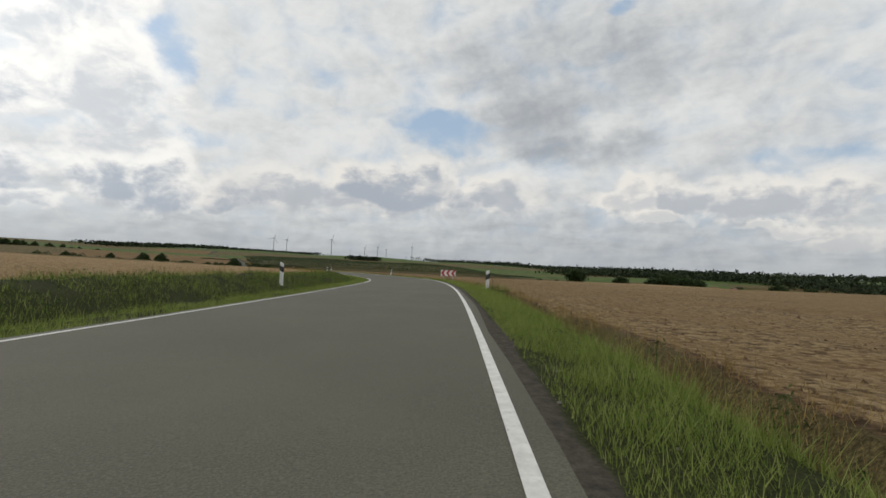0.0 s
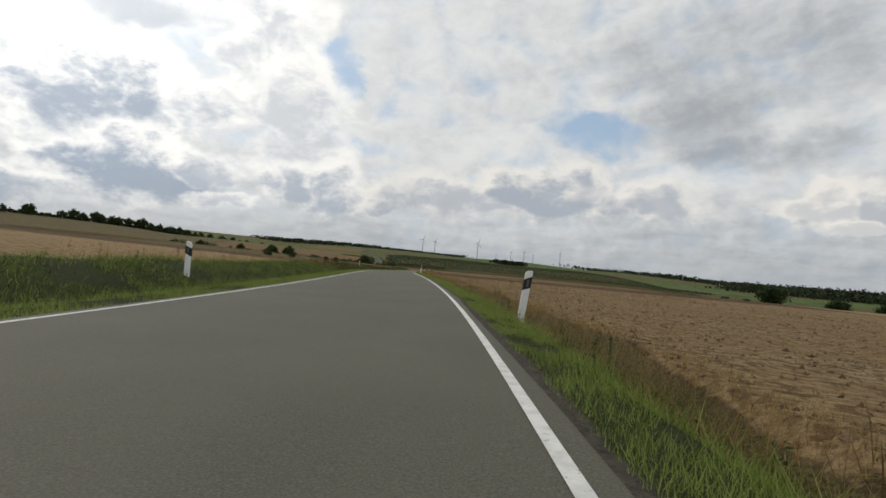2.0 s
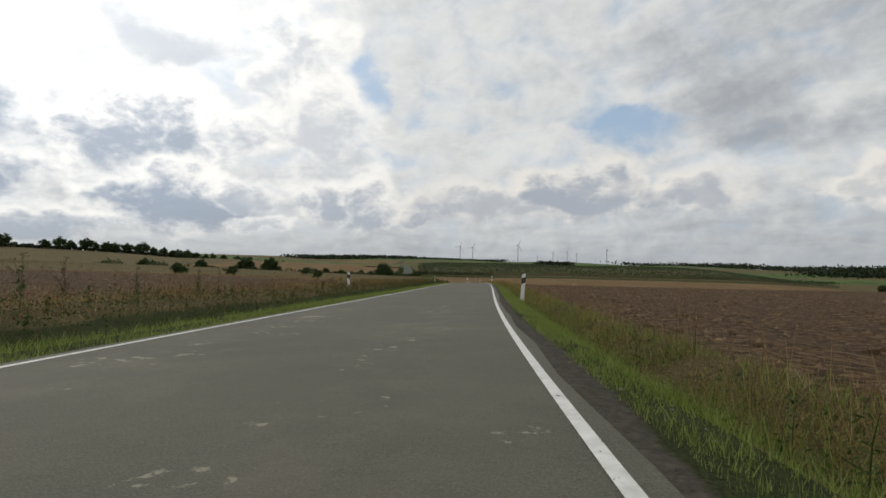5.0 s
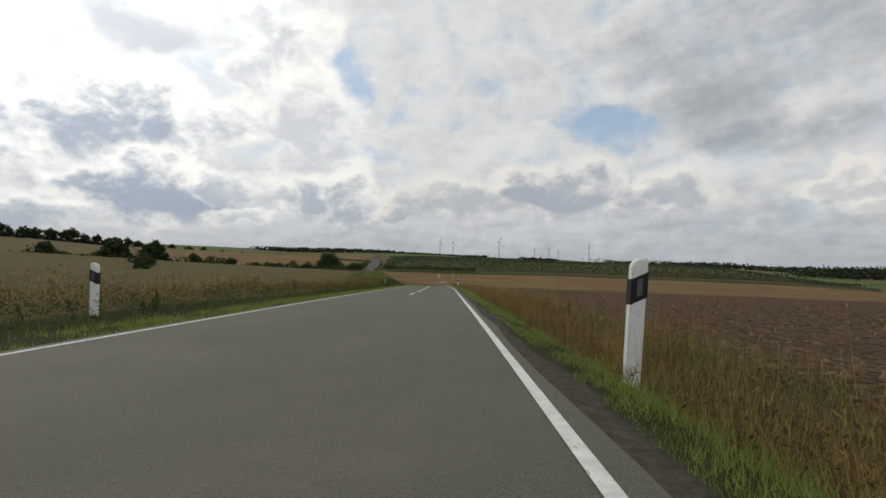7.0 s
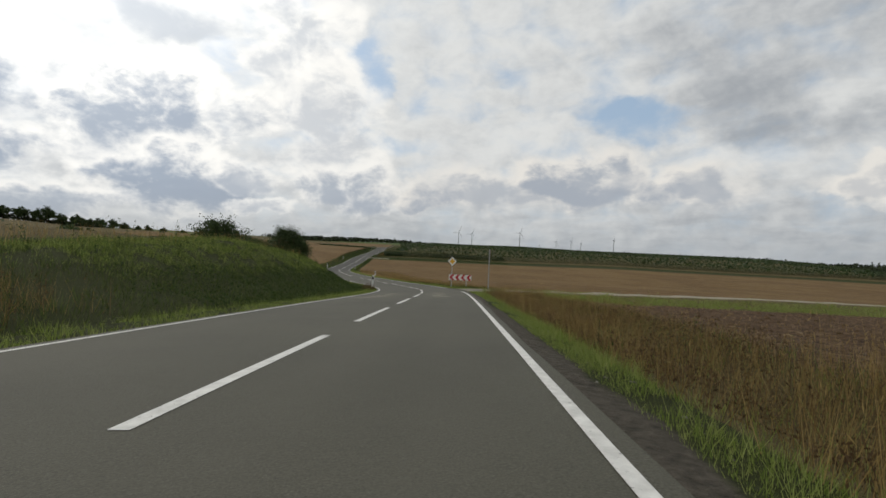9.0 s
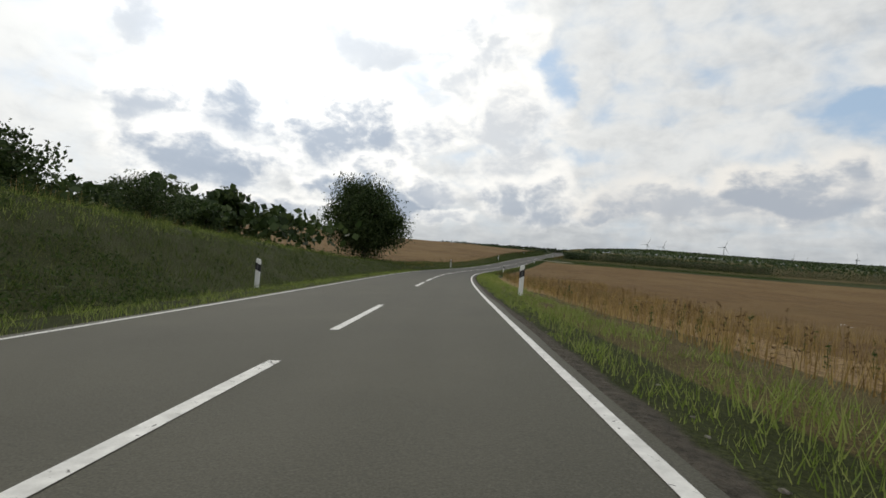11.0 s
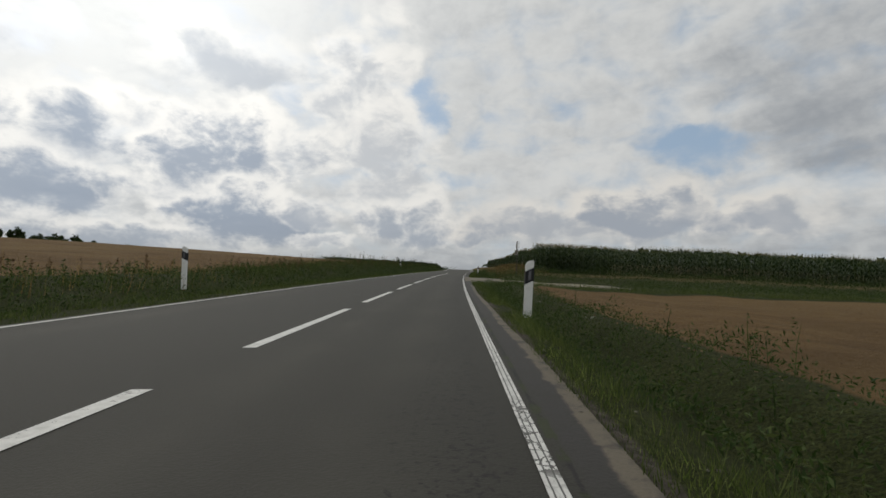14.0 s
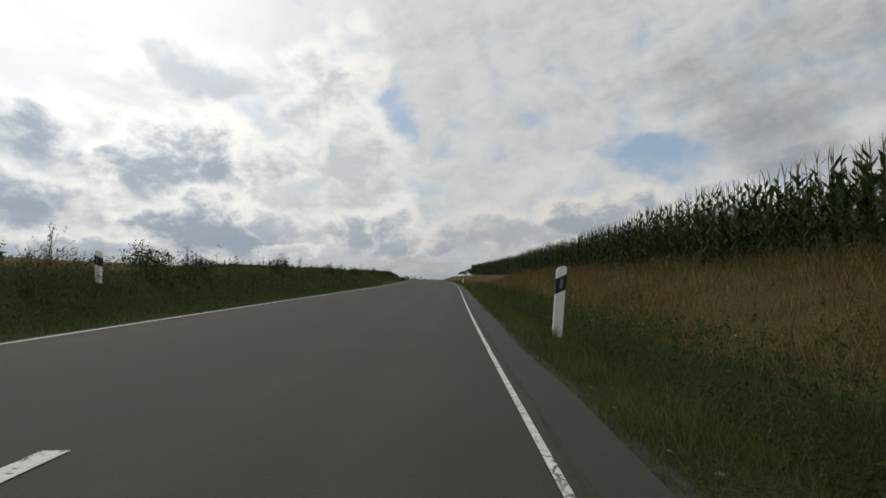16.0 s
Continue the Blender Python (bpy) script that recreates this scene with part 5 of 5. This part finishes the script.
def make_maize_field():
    spots = []
    for row in range(9):
        s = np.arange(541 + 0.2 * row, 660, 0.15 if row < 4 else 0.3)
        spots.append(np.stack([s + rng.normal(0, 0.05, len(s)), np.full(len(s), -6.5 - 0.75 * row) + rng.normal(0, 0.05, len(s))], 1))
    for row in range(6):
        e = np.concatenate([np.arange(5.6 + 0.3, 60, 0.2), np.arange(60, 330, 0.55)])
        spots.append(np.stack([np.full(len(e), 541.0 + 0.75 * row) + 0.04 * e + rng.normal(0, 0.06, len(e)), -e], 1))
    q = np.concatenate(spots)
    p = on_ground(q[:, 0], q[:, 1])
    h = rng.uniform(2.4, 2.58, len(p)) * (1 + 0.05 * waves(p[:, 0], p[:, 1], 7, 61)) * (1 - 0.15 * smooth(q[:, 0], 546, 552))
    plants, crown = maize(rng, p, h)
    stuff("maize_field", plants, MAIZE, "tall dense green maize along the field track", "maize")
    stuff("maize_tassels", crown, TASSEL, "straw-coloured tassels above the maize", "maize")
    # farther in, only the tops show
    q = np.stack([rng.uniform(545, 760, 48000), -rng.uniform(10.5, 300, 48000)], 1)
    p = on_ground(q[:, 0], q[:, 1])
    p[:, 2] += rng.uniform(1.9, 2.3, len(p))
    stuff("maize_tops", cards(rng, p, rng.uniform(0.35, 0.65, len(p)), 0.8, 2.0), MAIZE, "green tops of the maize field on the hill", "maize")


make_maize_field()


def belt(name, pts, deep, high, n, size, mat, label, category):
    """A strip of foliage along a line of places in plan."""
    pts = np.array(pts, float)
    d = np.r_[0, np.cumsum(np.hypot(*np.diff(pts, axis=0).T))]
    t = rng.uniform(0, d[-1], n)
    c = np.stack([np.interp(t, d, pts[:, k]) for k in (0, 1)], 1)
    c += rng.normal(0, deep / 2, c.shape)
    lump = 0.72 + 0.28 * waves(c[:, 0], c[:, 1], high * 4, 71) + 0.18 * waves(c[:, 0], c[:, 1], high * 1.3, 72)
    z = ground_height(c) + rng.uniform(0, 1, n) ** 0.6 * high * np.clip(lump, 0.3, 1.3)
    return stuff(name, cards(rng, np.c_[c, z], rng.uniform(0.6, 1.4, n) * size, 1.0, 1.2), mat, label, category)


def plan(yaw, far, eye=(-40.0, 150.0)):
    a = radians(yaw)
    return (eye[0] - math.sin(a) * far, eye[1] + math.cos(a) * far)


belt("maize_strip", [on_ground(646.0, 9.0)[:2], on_ground(650.0, 40.0)[:2]], 4, 0.9, 12000, 0.25, MAIZE, "distant strip of green maize on the skyline", "maize")
belt("field_hedge", [(-262, 322), (-232, 334), (-204, 348), (-182, 368), (-160, 394)], 4.5, 5.0, 11000, 0.62, FOLIAGE, "dark overgrown hedge across the meadow", "hedge")
belt("ridge_hedge", [(-640, 380), (-615, 520), (-600, 700), (-560, 900), (-470, 1080), (-330, 1250)], 7, 4.6, 14000, 1.9, WOODS, "dark hedge along the far ridge", "hedge")
belt("distant_woodland", [plan(-62, 900), plan(-45, 1000), plan(-33, 1100), plan(-24, 1250), plan(-17, 1500)], 90, 19, 17000, 4.4, WOODS, "dark belt of distant woodland", "woodland")
belt("distant_woodland", [plan(-60, 1700), plan(-40, 1800), plan(-20, 2000), plan(-8, 2300), plan(0, 2500)], 120, 20, 14000, 5.5, WOODS, "dark belt of distant woodland", "woodland")
belt("distant_woodland", [plan(7, 1700), plan(9.5, 1700)], 25, 16, 2500, 5.0, WOODS, "rounded distant copse on the hill", "woodland")
belt("distant_woodland", [plan(14, 2400), plan(19, 2400), plan(27, 2000), plan(36, 1700)], 60, 13, 6000, 6.0, WOODS, "low distant wood on the horizon", "woodland")
belt("distant_maize", [plan(-16, 620), plan(-8, 640), plan(0, 700)], 8, 2.2, 4000, 1.2, MAIZE, "distant strip of green maize", "maize")


# ---- tall weeds that stand out against the sky ----
def make_tall_weed(m, seed, high, label, mat):
    """A branched stem with narrow leaves and flat flower heads."""
    g = np.random.RandomState(seed)
    weed = thing("tall_weed", m, label, "weed", "tall weeds beside the road")
    stem, tips = [((0, 0, -0.05), (g.normal(0, 0.04), g.normal(0, 0.04), high), 0.009, 0.004)], []
    for n in range(11):
        z = high * g.uniform(0.3, 0.97)
        a, r = n * 2.4 + g.uniform(-0.5, 0.5), (high * 1.05 - z) * g.uniform(0.3, 0.55)
        tip = (math.cos(a) * r, math.sin(a) * r, z + r * g.uniform(0.8, 1.4))
        stem.append(((0, 0, z), tip, 0.005, 0.002))
        tips.append(tip)
    bm = bmesh.new()
    for p, q, r1, r2 in stem:
        p, q = Vector(p), Vector(q)
        bmesh.ops.create_cone(bm, cap_ends=True, segments=5, radius1=r1, radius2=r2, depth=(q - p).length, matrix=Matrix.Translation((p + q) / 2) @ (q - p).to_track_quat("Z", "Y").to_matrix().to_4x4())
    part("stem", bm, mat, weed, "branched stem")
    pts = np.array(tips + [(0, 0, high)])
    heads = (pts[:, None] + g.normal(0, 1, (len(pts), 10, 3)) * [0.028, 0.028, 0.012]).reshape(-1, 3)
    crown = new("seed_heads", mesh_of("seed_heads", *cards(g, heads, 0.018, 0.6, 1.2), RUST))
    crown.parent = weed
    tagged(crown, "flat brown seed heads", kind="stuff")
    t = g.uniform(0.05, 0.8, 90)
    a = g.uniform(0, 6.28, 90)
    low = np.stack([np.cos(a) * 0.08 * (1.1 - t), np.sin(a) * 0.08 * (1.1 - t), t * high], 1)
    leaves = new("leaves", mesh_of("leaves", *cards(g, low, g.uniform(0.012, 0.03, 90), 0.8, 4.0), mat))
    leaves.parent = weed
    tagged(leaves, "narrow drooping leaves", kind="stuff")
    return weed


_weeds = [make_tall_weed(facing(s, l), 70 + n, h, "tall branched weed gone to seed on the bank", mat) for n, (s, l, h, mat) in enumerate([(366.0, 13.0, 1.2, WEED), (556.0, 9.3, 1.25, RUST), (572.0, 9.6, 1.0, WEED)])]
for _n, (_s, _l, _k, _z) in enumerate([(352, 12.6, 0, 0.8), (355, 13.4, 1, 0.9), (358, 12.8, 0, 1.1), (361, 13.2, 2, 0.9), (363, 12.6, 0, 0.9), (369, 12.9, 1, 0.8), (373, 13.0, 0, 1.0), (378, 13.2, 2, 1.1),
                                      (545, 9.6, 1, 0.9), (549, 10.2, 0, 1.0), (552, 9.8, 2, 1.0), (557.5, 9.9, 0, 0.9), (561, 9.4, 2, 0.8), (566, 9.6, 1, 1.0), (578, 9.2, 0, 0.9), (585, 9.6, 1, 1.0), (596, 9.4, 2, 1.1), (606, 9.4, 1, 1.0),
                                      (120, 7.9, 1, 0.6), (128, 8.3, 0, 0.6), (180, 8.2, 0, 0.9), (181.2, 8.5, 1, 0.8), (183, 8.3, 0, 0.7), (186, 8.6, 2, 0.8), (262, 8.2, 1, 0.6), (268, 8.5, 0, 0.6), (287, 8.0, 1, 0.6),
                                      (20.2, -1.55, 0, 0.45), (20.9, -1.85, 1, 0.55), (26, -1.75, 1, 0.5), (452.5, -2.1, 0, 0.5), (453.6, -2.3, 1, 0.55), (456, -2.2, 0, 0.5), (472, -1.9, 1, 0.5), (476, -1.95, 0, 0.5), (480.5, -2.0, 1, 0.55)]):
    copy_thing(_weeds[_k], facing(float(_s), _l, 40.0 * _n) @ Matrix.Scale(_z, 4))


# ---- trees and bushes ----
def make_tree(name, m, seed, high, wide, clumps, leaves, leaf, label, category, group="", trunk=0.22, low=0.25, droop=0.0):
    g = np.random.RandomState(seed)
    tree = thing(name, m, label, category, group)
    bm = bmesh.new()

    def limb(a, b, r1, r2):
        a, b = Vector(a), Vector(b)
        q = Matrix.Translation((a + b) / 2) @ (b - a).to_track_quat("Z", "Y").to_matrix().to_4x4()
        bmesh.ops.create_cone(bm, cap_ends=True, segments=9, radius1=r1, radius2=r2, depth=(b - a).length * 1.04, matrix=q)
    knee = Vector((g.normal(0, 0.03) * high, g.normal(0, 0.03) * high, high * 0.32))
    crownmid = Vector((g.normal(0, 0.04) * high, g.normal(0, 0.04) * high, high * 0.72))
    limb((0, 0, -0.3), knee, trunk, trunk * 0.75)
    limb(knee, crownmid, trunk * 0.72, trunk * 0.25)
    for n in range(9):
        a, f = n * 2.4 + g.uniform(-0.4, 0.4), g.uniform(0.0, 0.8)
        root = knee.lerp(crownmid, f)
        limb(root, root + Vector((math.cos(a) * wide * 0.36, math.sin(a) * wide * 0.36, high * g.uniform(0.06, 0.24))), trunk * 0.32, trunk * 0.08)
    part("trunk", bm, BARK, tree, "forked trunk with limbs")
    d = g.normal(size=(clumps, 3))
    d /= np.linalg.norm(d, axis=1)[:, None]
    r = g.uniform(0.12, 1.0, clumps) ** 0.55
    turn = np.arctan2(d[:, 1], d[:, 0])
    lobes = 0.86 + 0.12 * np.sin(3 * turn + g.uniform(0, 6)) + 0.10 * np.sin(5 * turn + 4 * d[:, 2] + g.uniform(0, 6)) + 0.08 * np.sin(7 * d[:, 2] + 2 * turn)
    r = r * lobes
    c = d * r[:, None] * [wide / 2, wide / 2, high * (1 - low) / 2] + [0, 0, high * (1 + low) / 2]
    c[:, :2] *= (1.08 - 0.35 * np.abs((c[:, 2] / high - 0.5)))[:, None]
    size = g.uniform(0.5, 1.2, clumps) * wide * 0.13
    v = c[:, None] + np.clip(g.normal(size=(clumps, leaves, 3)), -1.9, 1.9) * size[:, None, None] * [0.6, 0.6, 0.5]
    v[..., 2] -= droop * np.clip(np.abs(g.normal(size=v.shape[:2])), 0, 1.6) * size[:, None]
    v[..., 2] = np.maximum(v[..., 2], 0.1)
    q = v.reshape(-1, 3)
    crown = new("crown", mesh_of("crown", *cards(g, q, g.uniform(0.6, 1.4, len(q)) * leaf, 1.0 + droop, 1.8 + 2.2 * droop), FOLIAGE))
    crown.parent = tree
    tagged(crown, "uneven leafy crown")
    return tree


def stand(x, y, turn=0.0, scale=1.0):
    z = float(ground_height(np.array([[x, y]]))[0])
    return Matrix.Translation((x, y, z)) @ Matrix.Rotation(turn, 4, "Z") @ Matrix.Scale(scale, 4)


make_tree("willow_tree", stand(-167.0, 407.0), 3, 10.4, 10.0, 330, 140, 0.13, "tall dark willow tree beside the bend", "tree", trunk=0.3, low=0.0, droop=0.35)
_kinds = [make_tree("field_tree", stand(*xy), 20 + n, h * 1.15, w * 1.15, 40, 50, 0.85, "round dark tree on the far ridge", "tree", "trees on the ridge", low=0.16)
          for n, (xy, h, w) in enumerate([((-604, 470), 11, 11), ((-598, 545), 12, 13), ((-602, 618), 13, 12)])]
for _n, (_x, _y, _k, _z) in enumerate([(-612, 418, 1, 0.8), (-606, 445, 2, 0.6), (-600, 505, 1, 0.7), (-604, 522, 2, 0.85), (-600, 570, 0, 0.9), (-603, 596, 1, 0.9), (-596, 640, 2, 0.75),
                                      (-600, 668, 0, 0.9), (-595, 690, 1, 0.75), (-590, 715, 2, 0.7), (-592, 735, 0, 0.8), (-588, 760, 1, 0.7), (-585, 782, 2, 0.65), (-580, 812, 0, 0.6),
                                      (-572, 842, 1, 0.55), (-640, 390, 0, 0.7), (-660, 360, 2, 0.8), (-470, 560, 0, 0.6),
                                      (-601, 532, 0, 0.8), (-599, 556, 2, 0.7), (-603, 582, 1, 0.85), (-600, 607, 2, 0.8), (-598, 629, 0, 0.85), (-596, 654, 1, 0.7), (-597, 679, 2, 0.8), (-592, 703, 0, 0.7)]):
    copy_thing(_kinds[_k], stand(_x, _y, _n * 1.3, _z))
_big = make_tree("hedge_tree", stand(-205, 347), 57, 8.5, 8.5, 60, 60, 0.42, "round dark tree in the hedge", "tree", "trees in the hedge", low=0.05)
for _x, _y, _z in ((-196, 352.5, 1.05), (-222, 338, 0.8), (-246, 330, 0.75), (-165, 388, 0.62), (-176, 375, 0.5)):
    copy_thing(_big, stand(_x, _y, _x, _z))
_bush = [make_tree("bush", stand(*on_ground(s, l)[:2]), 40 + n, h, w, 70, 90, 0.085, "dense dark bush on the bank", "bush", "bushes on the bank", trunk=0.07, low=0.0)
         for n, (s, l, h, w) in enumerate([(396, 17.5, 3.6, 5.5), (372, 19, 2.0, 4.2), (353, 17.5, 2.2, 4.2)])]
for _n, (_s, _l, _k, _z) in enumerate([(404, 17, 1, 1.2), (412, 16, 0, 0.8), (388, 18, 1, 1.1), (380, 18.5, 0, 0.6), (361, 18.5, 2, 0.8)]):
    copy_thing(_bush[_k], stand(*on_ground(float(_s), float(_l))[:2], _n * 2.1, _z))
_shrub = make_tree("shrub", stand(*on_ground(318.0, 45.0)[:2]), 49, 2.2, 3.4, 40, 40, 0.2, "low dark shrub in the meadow", "bush", "shrubs in the meadow", trunk=0.05, low=0.0)
for _n, (_s, _l, _z) in enumerate([(330, 52, 0.9), (345, 48, 0.8), (362, 44, 0.9), (300, 62, 1.0), (290, 70, 1.2), (376, 36, 0.8), (390, 30, 0.9), (410, 24, 1.1), (418, 17, 1.1)]):
    copy_thing(_shrub, stand(*on_ground(float(_s), float(_l))[:2], _n * 2.1, _z))
_clump = make_tree("bramble", stand(*on_ground(570.5, 10.0)[:2]), 81, 0.95, 1.5, 40, 50, 0.035, "low tangled bramble at the field edge", "bush", "brambles by the road", trunk=0.015, low=0.0)
for _n, (_s, _l, _z) in enumerate([(573, 9.6, 0.8), (582, 9.8, 1.1), (592, 9.6, 0.9), (603, 9.5, 1.0), (618, 9.4, 1.1), (634, 9.3, 1.2)]):
    copy_thing(_clump, stand(*on_ground(float(_s), float(_l))[:2], _n * 1.7, _z))
WATCH = (-0.9, 30.4)
_far = make_tree("lone_tree", stand(*plan(-15.4, 690, WATCH)), 61, 19, 30, 70, 80, 1.3, "broad dark lone tree in the far fields", "tree", "lone trees", low=0.0)
for _n, (_a, _r, _z) in enumerate([(-20.2, 700, 0.72), (-11.5, 560, 0.28), (-13.4, 640, 0.3), (-23.6, 705, 0.8), (-25.0, 715, 1.0), (-26.6, 700, 0.9), (-27.8, 720, 0.75), (-31.5, 730, 0.5), (-35.0, 700, 0.7), (-37.5, 710, 0.6)]):
    copy_thing(_far, stand(*plan(_a, _r, WATCH), _n * 1.9, _z))


# ---- distance: wind turbines, farm ----
def make_turbine(m, turn):
    t = thing("wind_turbine", m, "grey three-bladed wind turbine on the horizon", "wind turbine", "turbines on the horizon")
    part("tower", rod(2.3, 1.2, (0, 0, -10), (0, 0, 82), 14), TOWER, t)
    part("nacelle", box((3.4, 9, 3.6), (0, 1, 83.5), 0.7), TOWER, t)
    hub = part("hub", rod(1.7, 0.8, (0, -3.2, 83.5), (0, -6, 83.5), 12), TOWER, t)
    for n in range(3):
        a = turn + n * 2.0944
        bm = prism([(-1.1, 0), (1.1, 0), (0.9, 8), (0.25, 34), (-0.15, 34), (-0.9, 8)], -0.3, 0.3)
        bmesh.ops.transform(bm, matrix=Matrix.Translation((0, -4.6, 83.5)) @ Matrix.Rotation(a, 4, "Y"), verts=bm.verts[:])
        part("blade", bm, TOWER, hub)
    return t


_t = None
for _n, (_a, _d, _z) in enumerate([(18.6, 2600, 0.9), (17.2, 2700, 1.0), (12.2, 2500, 1.1), (8.4, 2900, 0.85), (6.9, 2900, 0.95), (5.9, 3000, 0.9), (2.8, 2600, 0.9), (10.1, 3100, 0.6), (-3.5, 3100, 0.5)]):
    _x, _y = plan(_a, _d)
    _m = stand(_x, _y, radians(20 + 15 * _n), _z)
    if _t is None:
        _t = make_turbine(_m, 0.4)
    else:
        copy_thing(_t, _m)


def make_farm(m, size, label):
    w, d, h = size
    house = thing("farmhouse", m, label, "house", "far farm")
    part("wall", box((w, d, h), (0, 0, h / 2)), PLASTER, house)
    bm = bmesh.new()
    v = [bm.verts.new(q) for q in ((-w / 2 - 0.4, -d / 2 - 0.4, h - 0.2), (w / 2 + 0.4, -d / 2 - 0.4, h - 0.2), (w / 2 + 0.4, d / 2 + 0.4, h - 0.2), (-w / 2 - 0.4, d / 2 + 0.4, h - 0.2), (-w / 2 - 0.4, 0, h + d * 0.45), (w / 2 + 0.4, 0, h + d * 0.45))]
    for q in ((0, 1, 5, 4), (2, 3, 4, 5), (0, 4, 3), (1, 2, 5), (0, 3, 2, 1)):
        bm.faces.new([v[k] for k in q])
    part("roof", bm, TILE, house)
    for n in range(3):
        win = part("window", box((1.2, 0.12, 1.4), (-w / 3 + n * w / 3, -d / 2 - 0.03, h * 0.55)), PLASTER, house)
        part("pane", box((1.0, 0.08, 1.2), (-w / 3 + n * w / 3, -d / 2 - 0.08, h * 0.55)), PANE, win)
    return house


make_farm(stand(*plan(-29.4, 690, WATCH), 0.5), (16, 9, 4.5), "white-walled farmhouse with a tiled roof among trees")
make_farm(stand(*plan(-31.2, 680, WATCH), 0.9), (22, 10, 4.0), "long low farm building with a tiled roof")


# ---- clods of the ploughed fields, stones on the shoulder ----
def lumps(rng, p, size):
    """Uneven five-sided clods."""
    n = len(p)
    a = np.arange(5) * 1.2566
    ring = np.stack([np.cos(a), np.sin(a), 0 * a], 1)
    k = rng.uniform(0.55, 1.25, (n, 5))[..., None]
    turn = rng.uniform(0, 6.28, n)
    c, s = np.cos(turn)[:, None], np.sin(turn)[:, None]
    xy = ring[None] * k
    x = xy[..., 0] * c - xy[..., 1] * s
    y = (xy[..., 0] * s + xy[..., 1] * c) * rng.uniform(0.55, 1.0, n)[:, None]
    base = np.stack([x, y, np.full((n, 5), -0.25)], -1)
    mid = np.stack([x * 0.9, y * 0.9, rng.uniform(0.25, 0.6, (n, 5))], -1)
    top = np.stack([rng.normal(0, 0.2, (n, 1)), rng.normal(0, 0.2, (n, 1)), rng.uniform(0.55, 0.95, (n, 1))], -1)
    v = p[:, None] + np.concatenate([base, mid, top], 1) * size[:, None, None]
    f = []
    for q in range(5):
        w = (q + 1) % 5
        f += [[q, w, 5 + w], [q, 5 + w, 5 + q], [5 + q, 5 + w, 10]]
    return v.reshape(-1, 3), (np.arange(n)[:, None, None] * 11 + np.array(f)[None]).reshape(-1, 3)


def shards(rng, p, size):
    """Small angular lumps of five faces."""
    n = len(p)
    a = np.arange(5) * 1.2566 + rng.uniform(0, 6.28, n)[:, None]
    r = rng.uniform(0.5, 1.3, (n, 5))
    base = np.stack([np.cos(a) * r, np.sin(a) * r, np.full((n, 5), -0.3)], -1)
    top = np.stack([rng.normal(0, 0.4, (n, 1)), rng.normal(0, 0.4, (n, 1)), rng.uniform(0.35, 1.0, (n, 1))], -1)
    v = p[:, None] + np.concatenate([base, top], 1) * size[:, None, None]
    f = np.array([[q, (q + 1) % 5, 5] for q in range(5)])
    return v.reshape(-1, 3), (np.arange(n)[:, None, None] * 6 + f[None]).reshape(-1, 3)


def make_clods():
    sets = []
    for n, s0, s1, e0, e1, side, power, lo, hi in ((16000, -5, 110, ("f", 0.1), 16, -1, 1.7, 0.018, 0.055), (24000, 60, 335, ("f", 0.1), 30, -1, 2.0, 0.03, 0.10), (2500, 150, 310, 7, 30, 1, 1.5, 0.05, 0.13), (7000, 440, 520, ("f", 0.1), 20, -1, 1.8, 0.012, 0.035)):
        s, e, p = scatter(rng, n, s0, s1, e0, e1, side, 0, power)
        sets.append(shards(rng, p, rng.uniform(lo, hi, n) * rng.uniform(0.4, 1.0, n) * (0.8 + 0.02 * e)))
    s, e, p = scatter(rng, 1500, 130, 335, ("f", 0.2), 20, -1, 0, 1.6)
    sets.append(lumps(rng, p, rng.uniform(0.06, 0.13, len(p)) * rng.uniform(0.5, 1.0, len(p))))
    return stuff("soil_clods", joined(*sets), CLOD, "rough brown clods of ploughed soil", "soil")


make_clods()
_s, _e, _p = scatter(rng, 26000, -5, 175, ("f", 0.05), 16, -1, 0, 1.9)
stuff("stubble_straw", slivers(rng, _p, rng.uniform(0.02, 0.09, len(_p)), rng.uniform(0.004, 0.009, len(_p)), 2.2), HAY, "broken straw and stubble lying on the field", "straw")
_s, _e, _p = scatter(rng, 1600, -4, 600, 0.3, 0.75, -1)
stuff("shoulder_stones", lumps(rng, _p, rng.uniform(0.006, 0.022, len(_p))), STONE, "loose chippings on the dirt shoulder", "gravel")
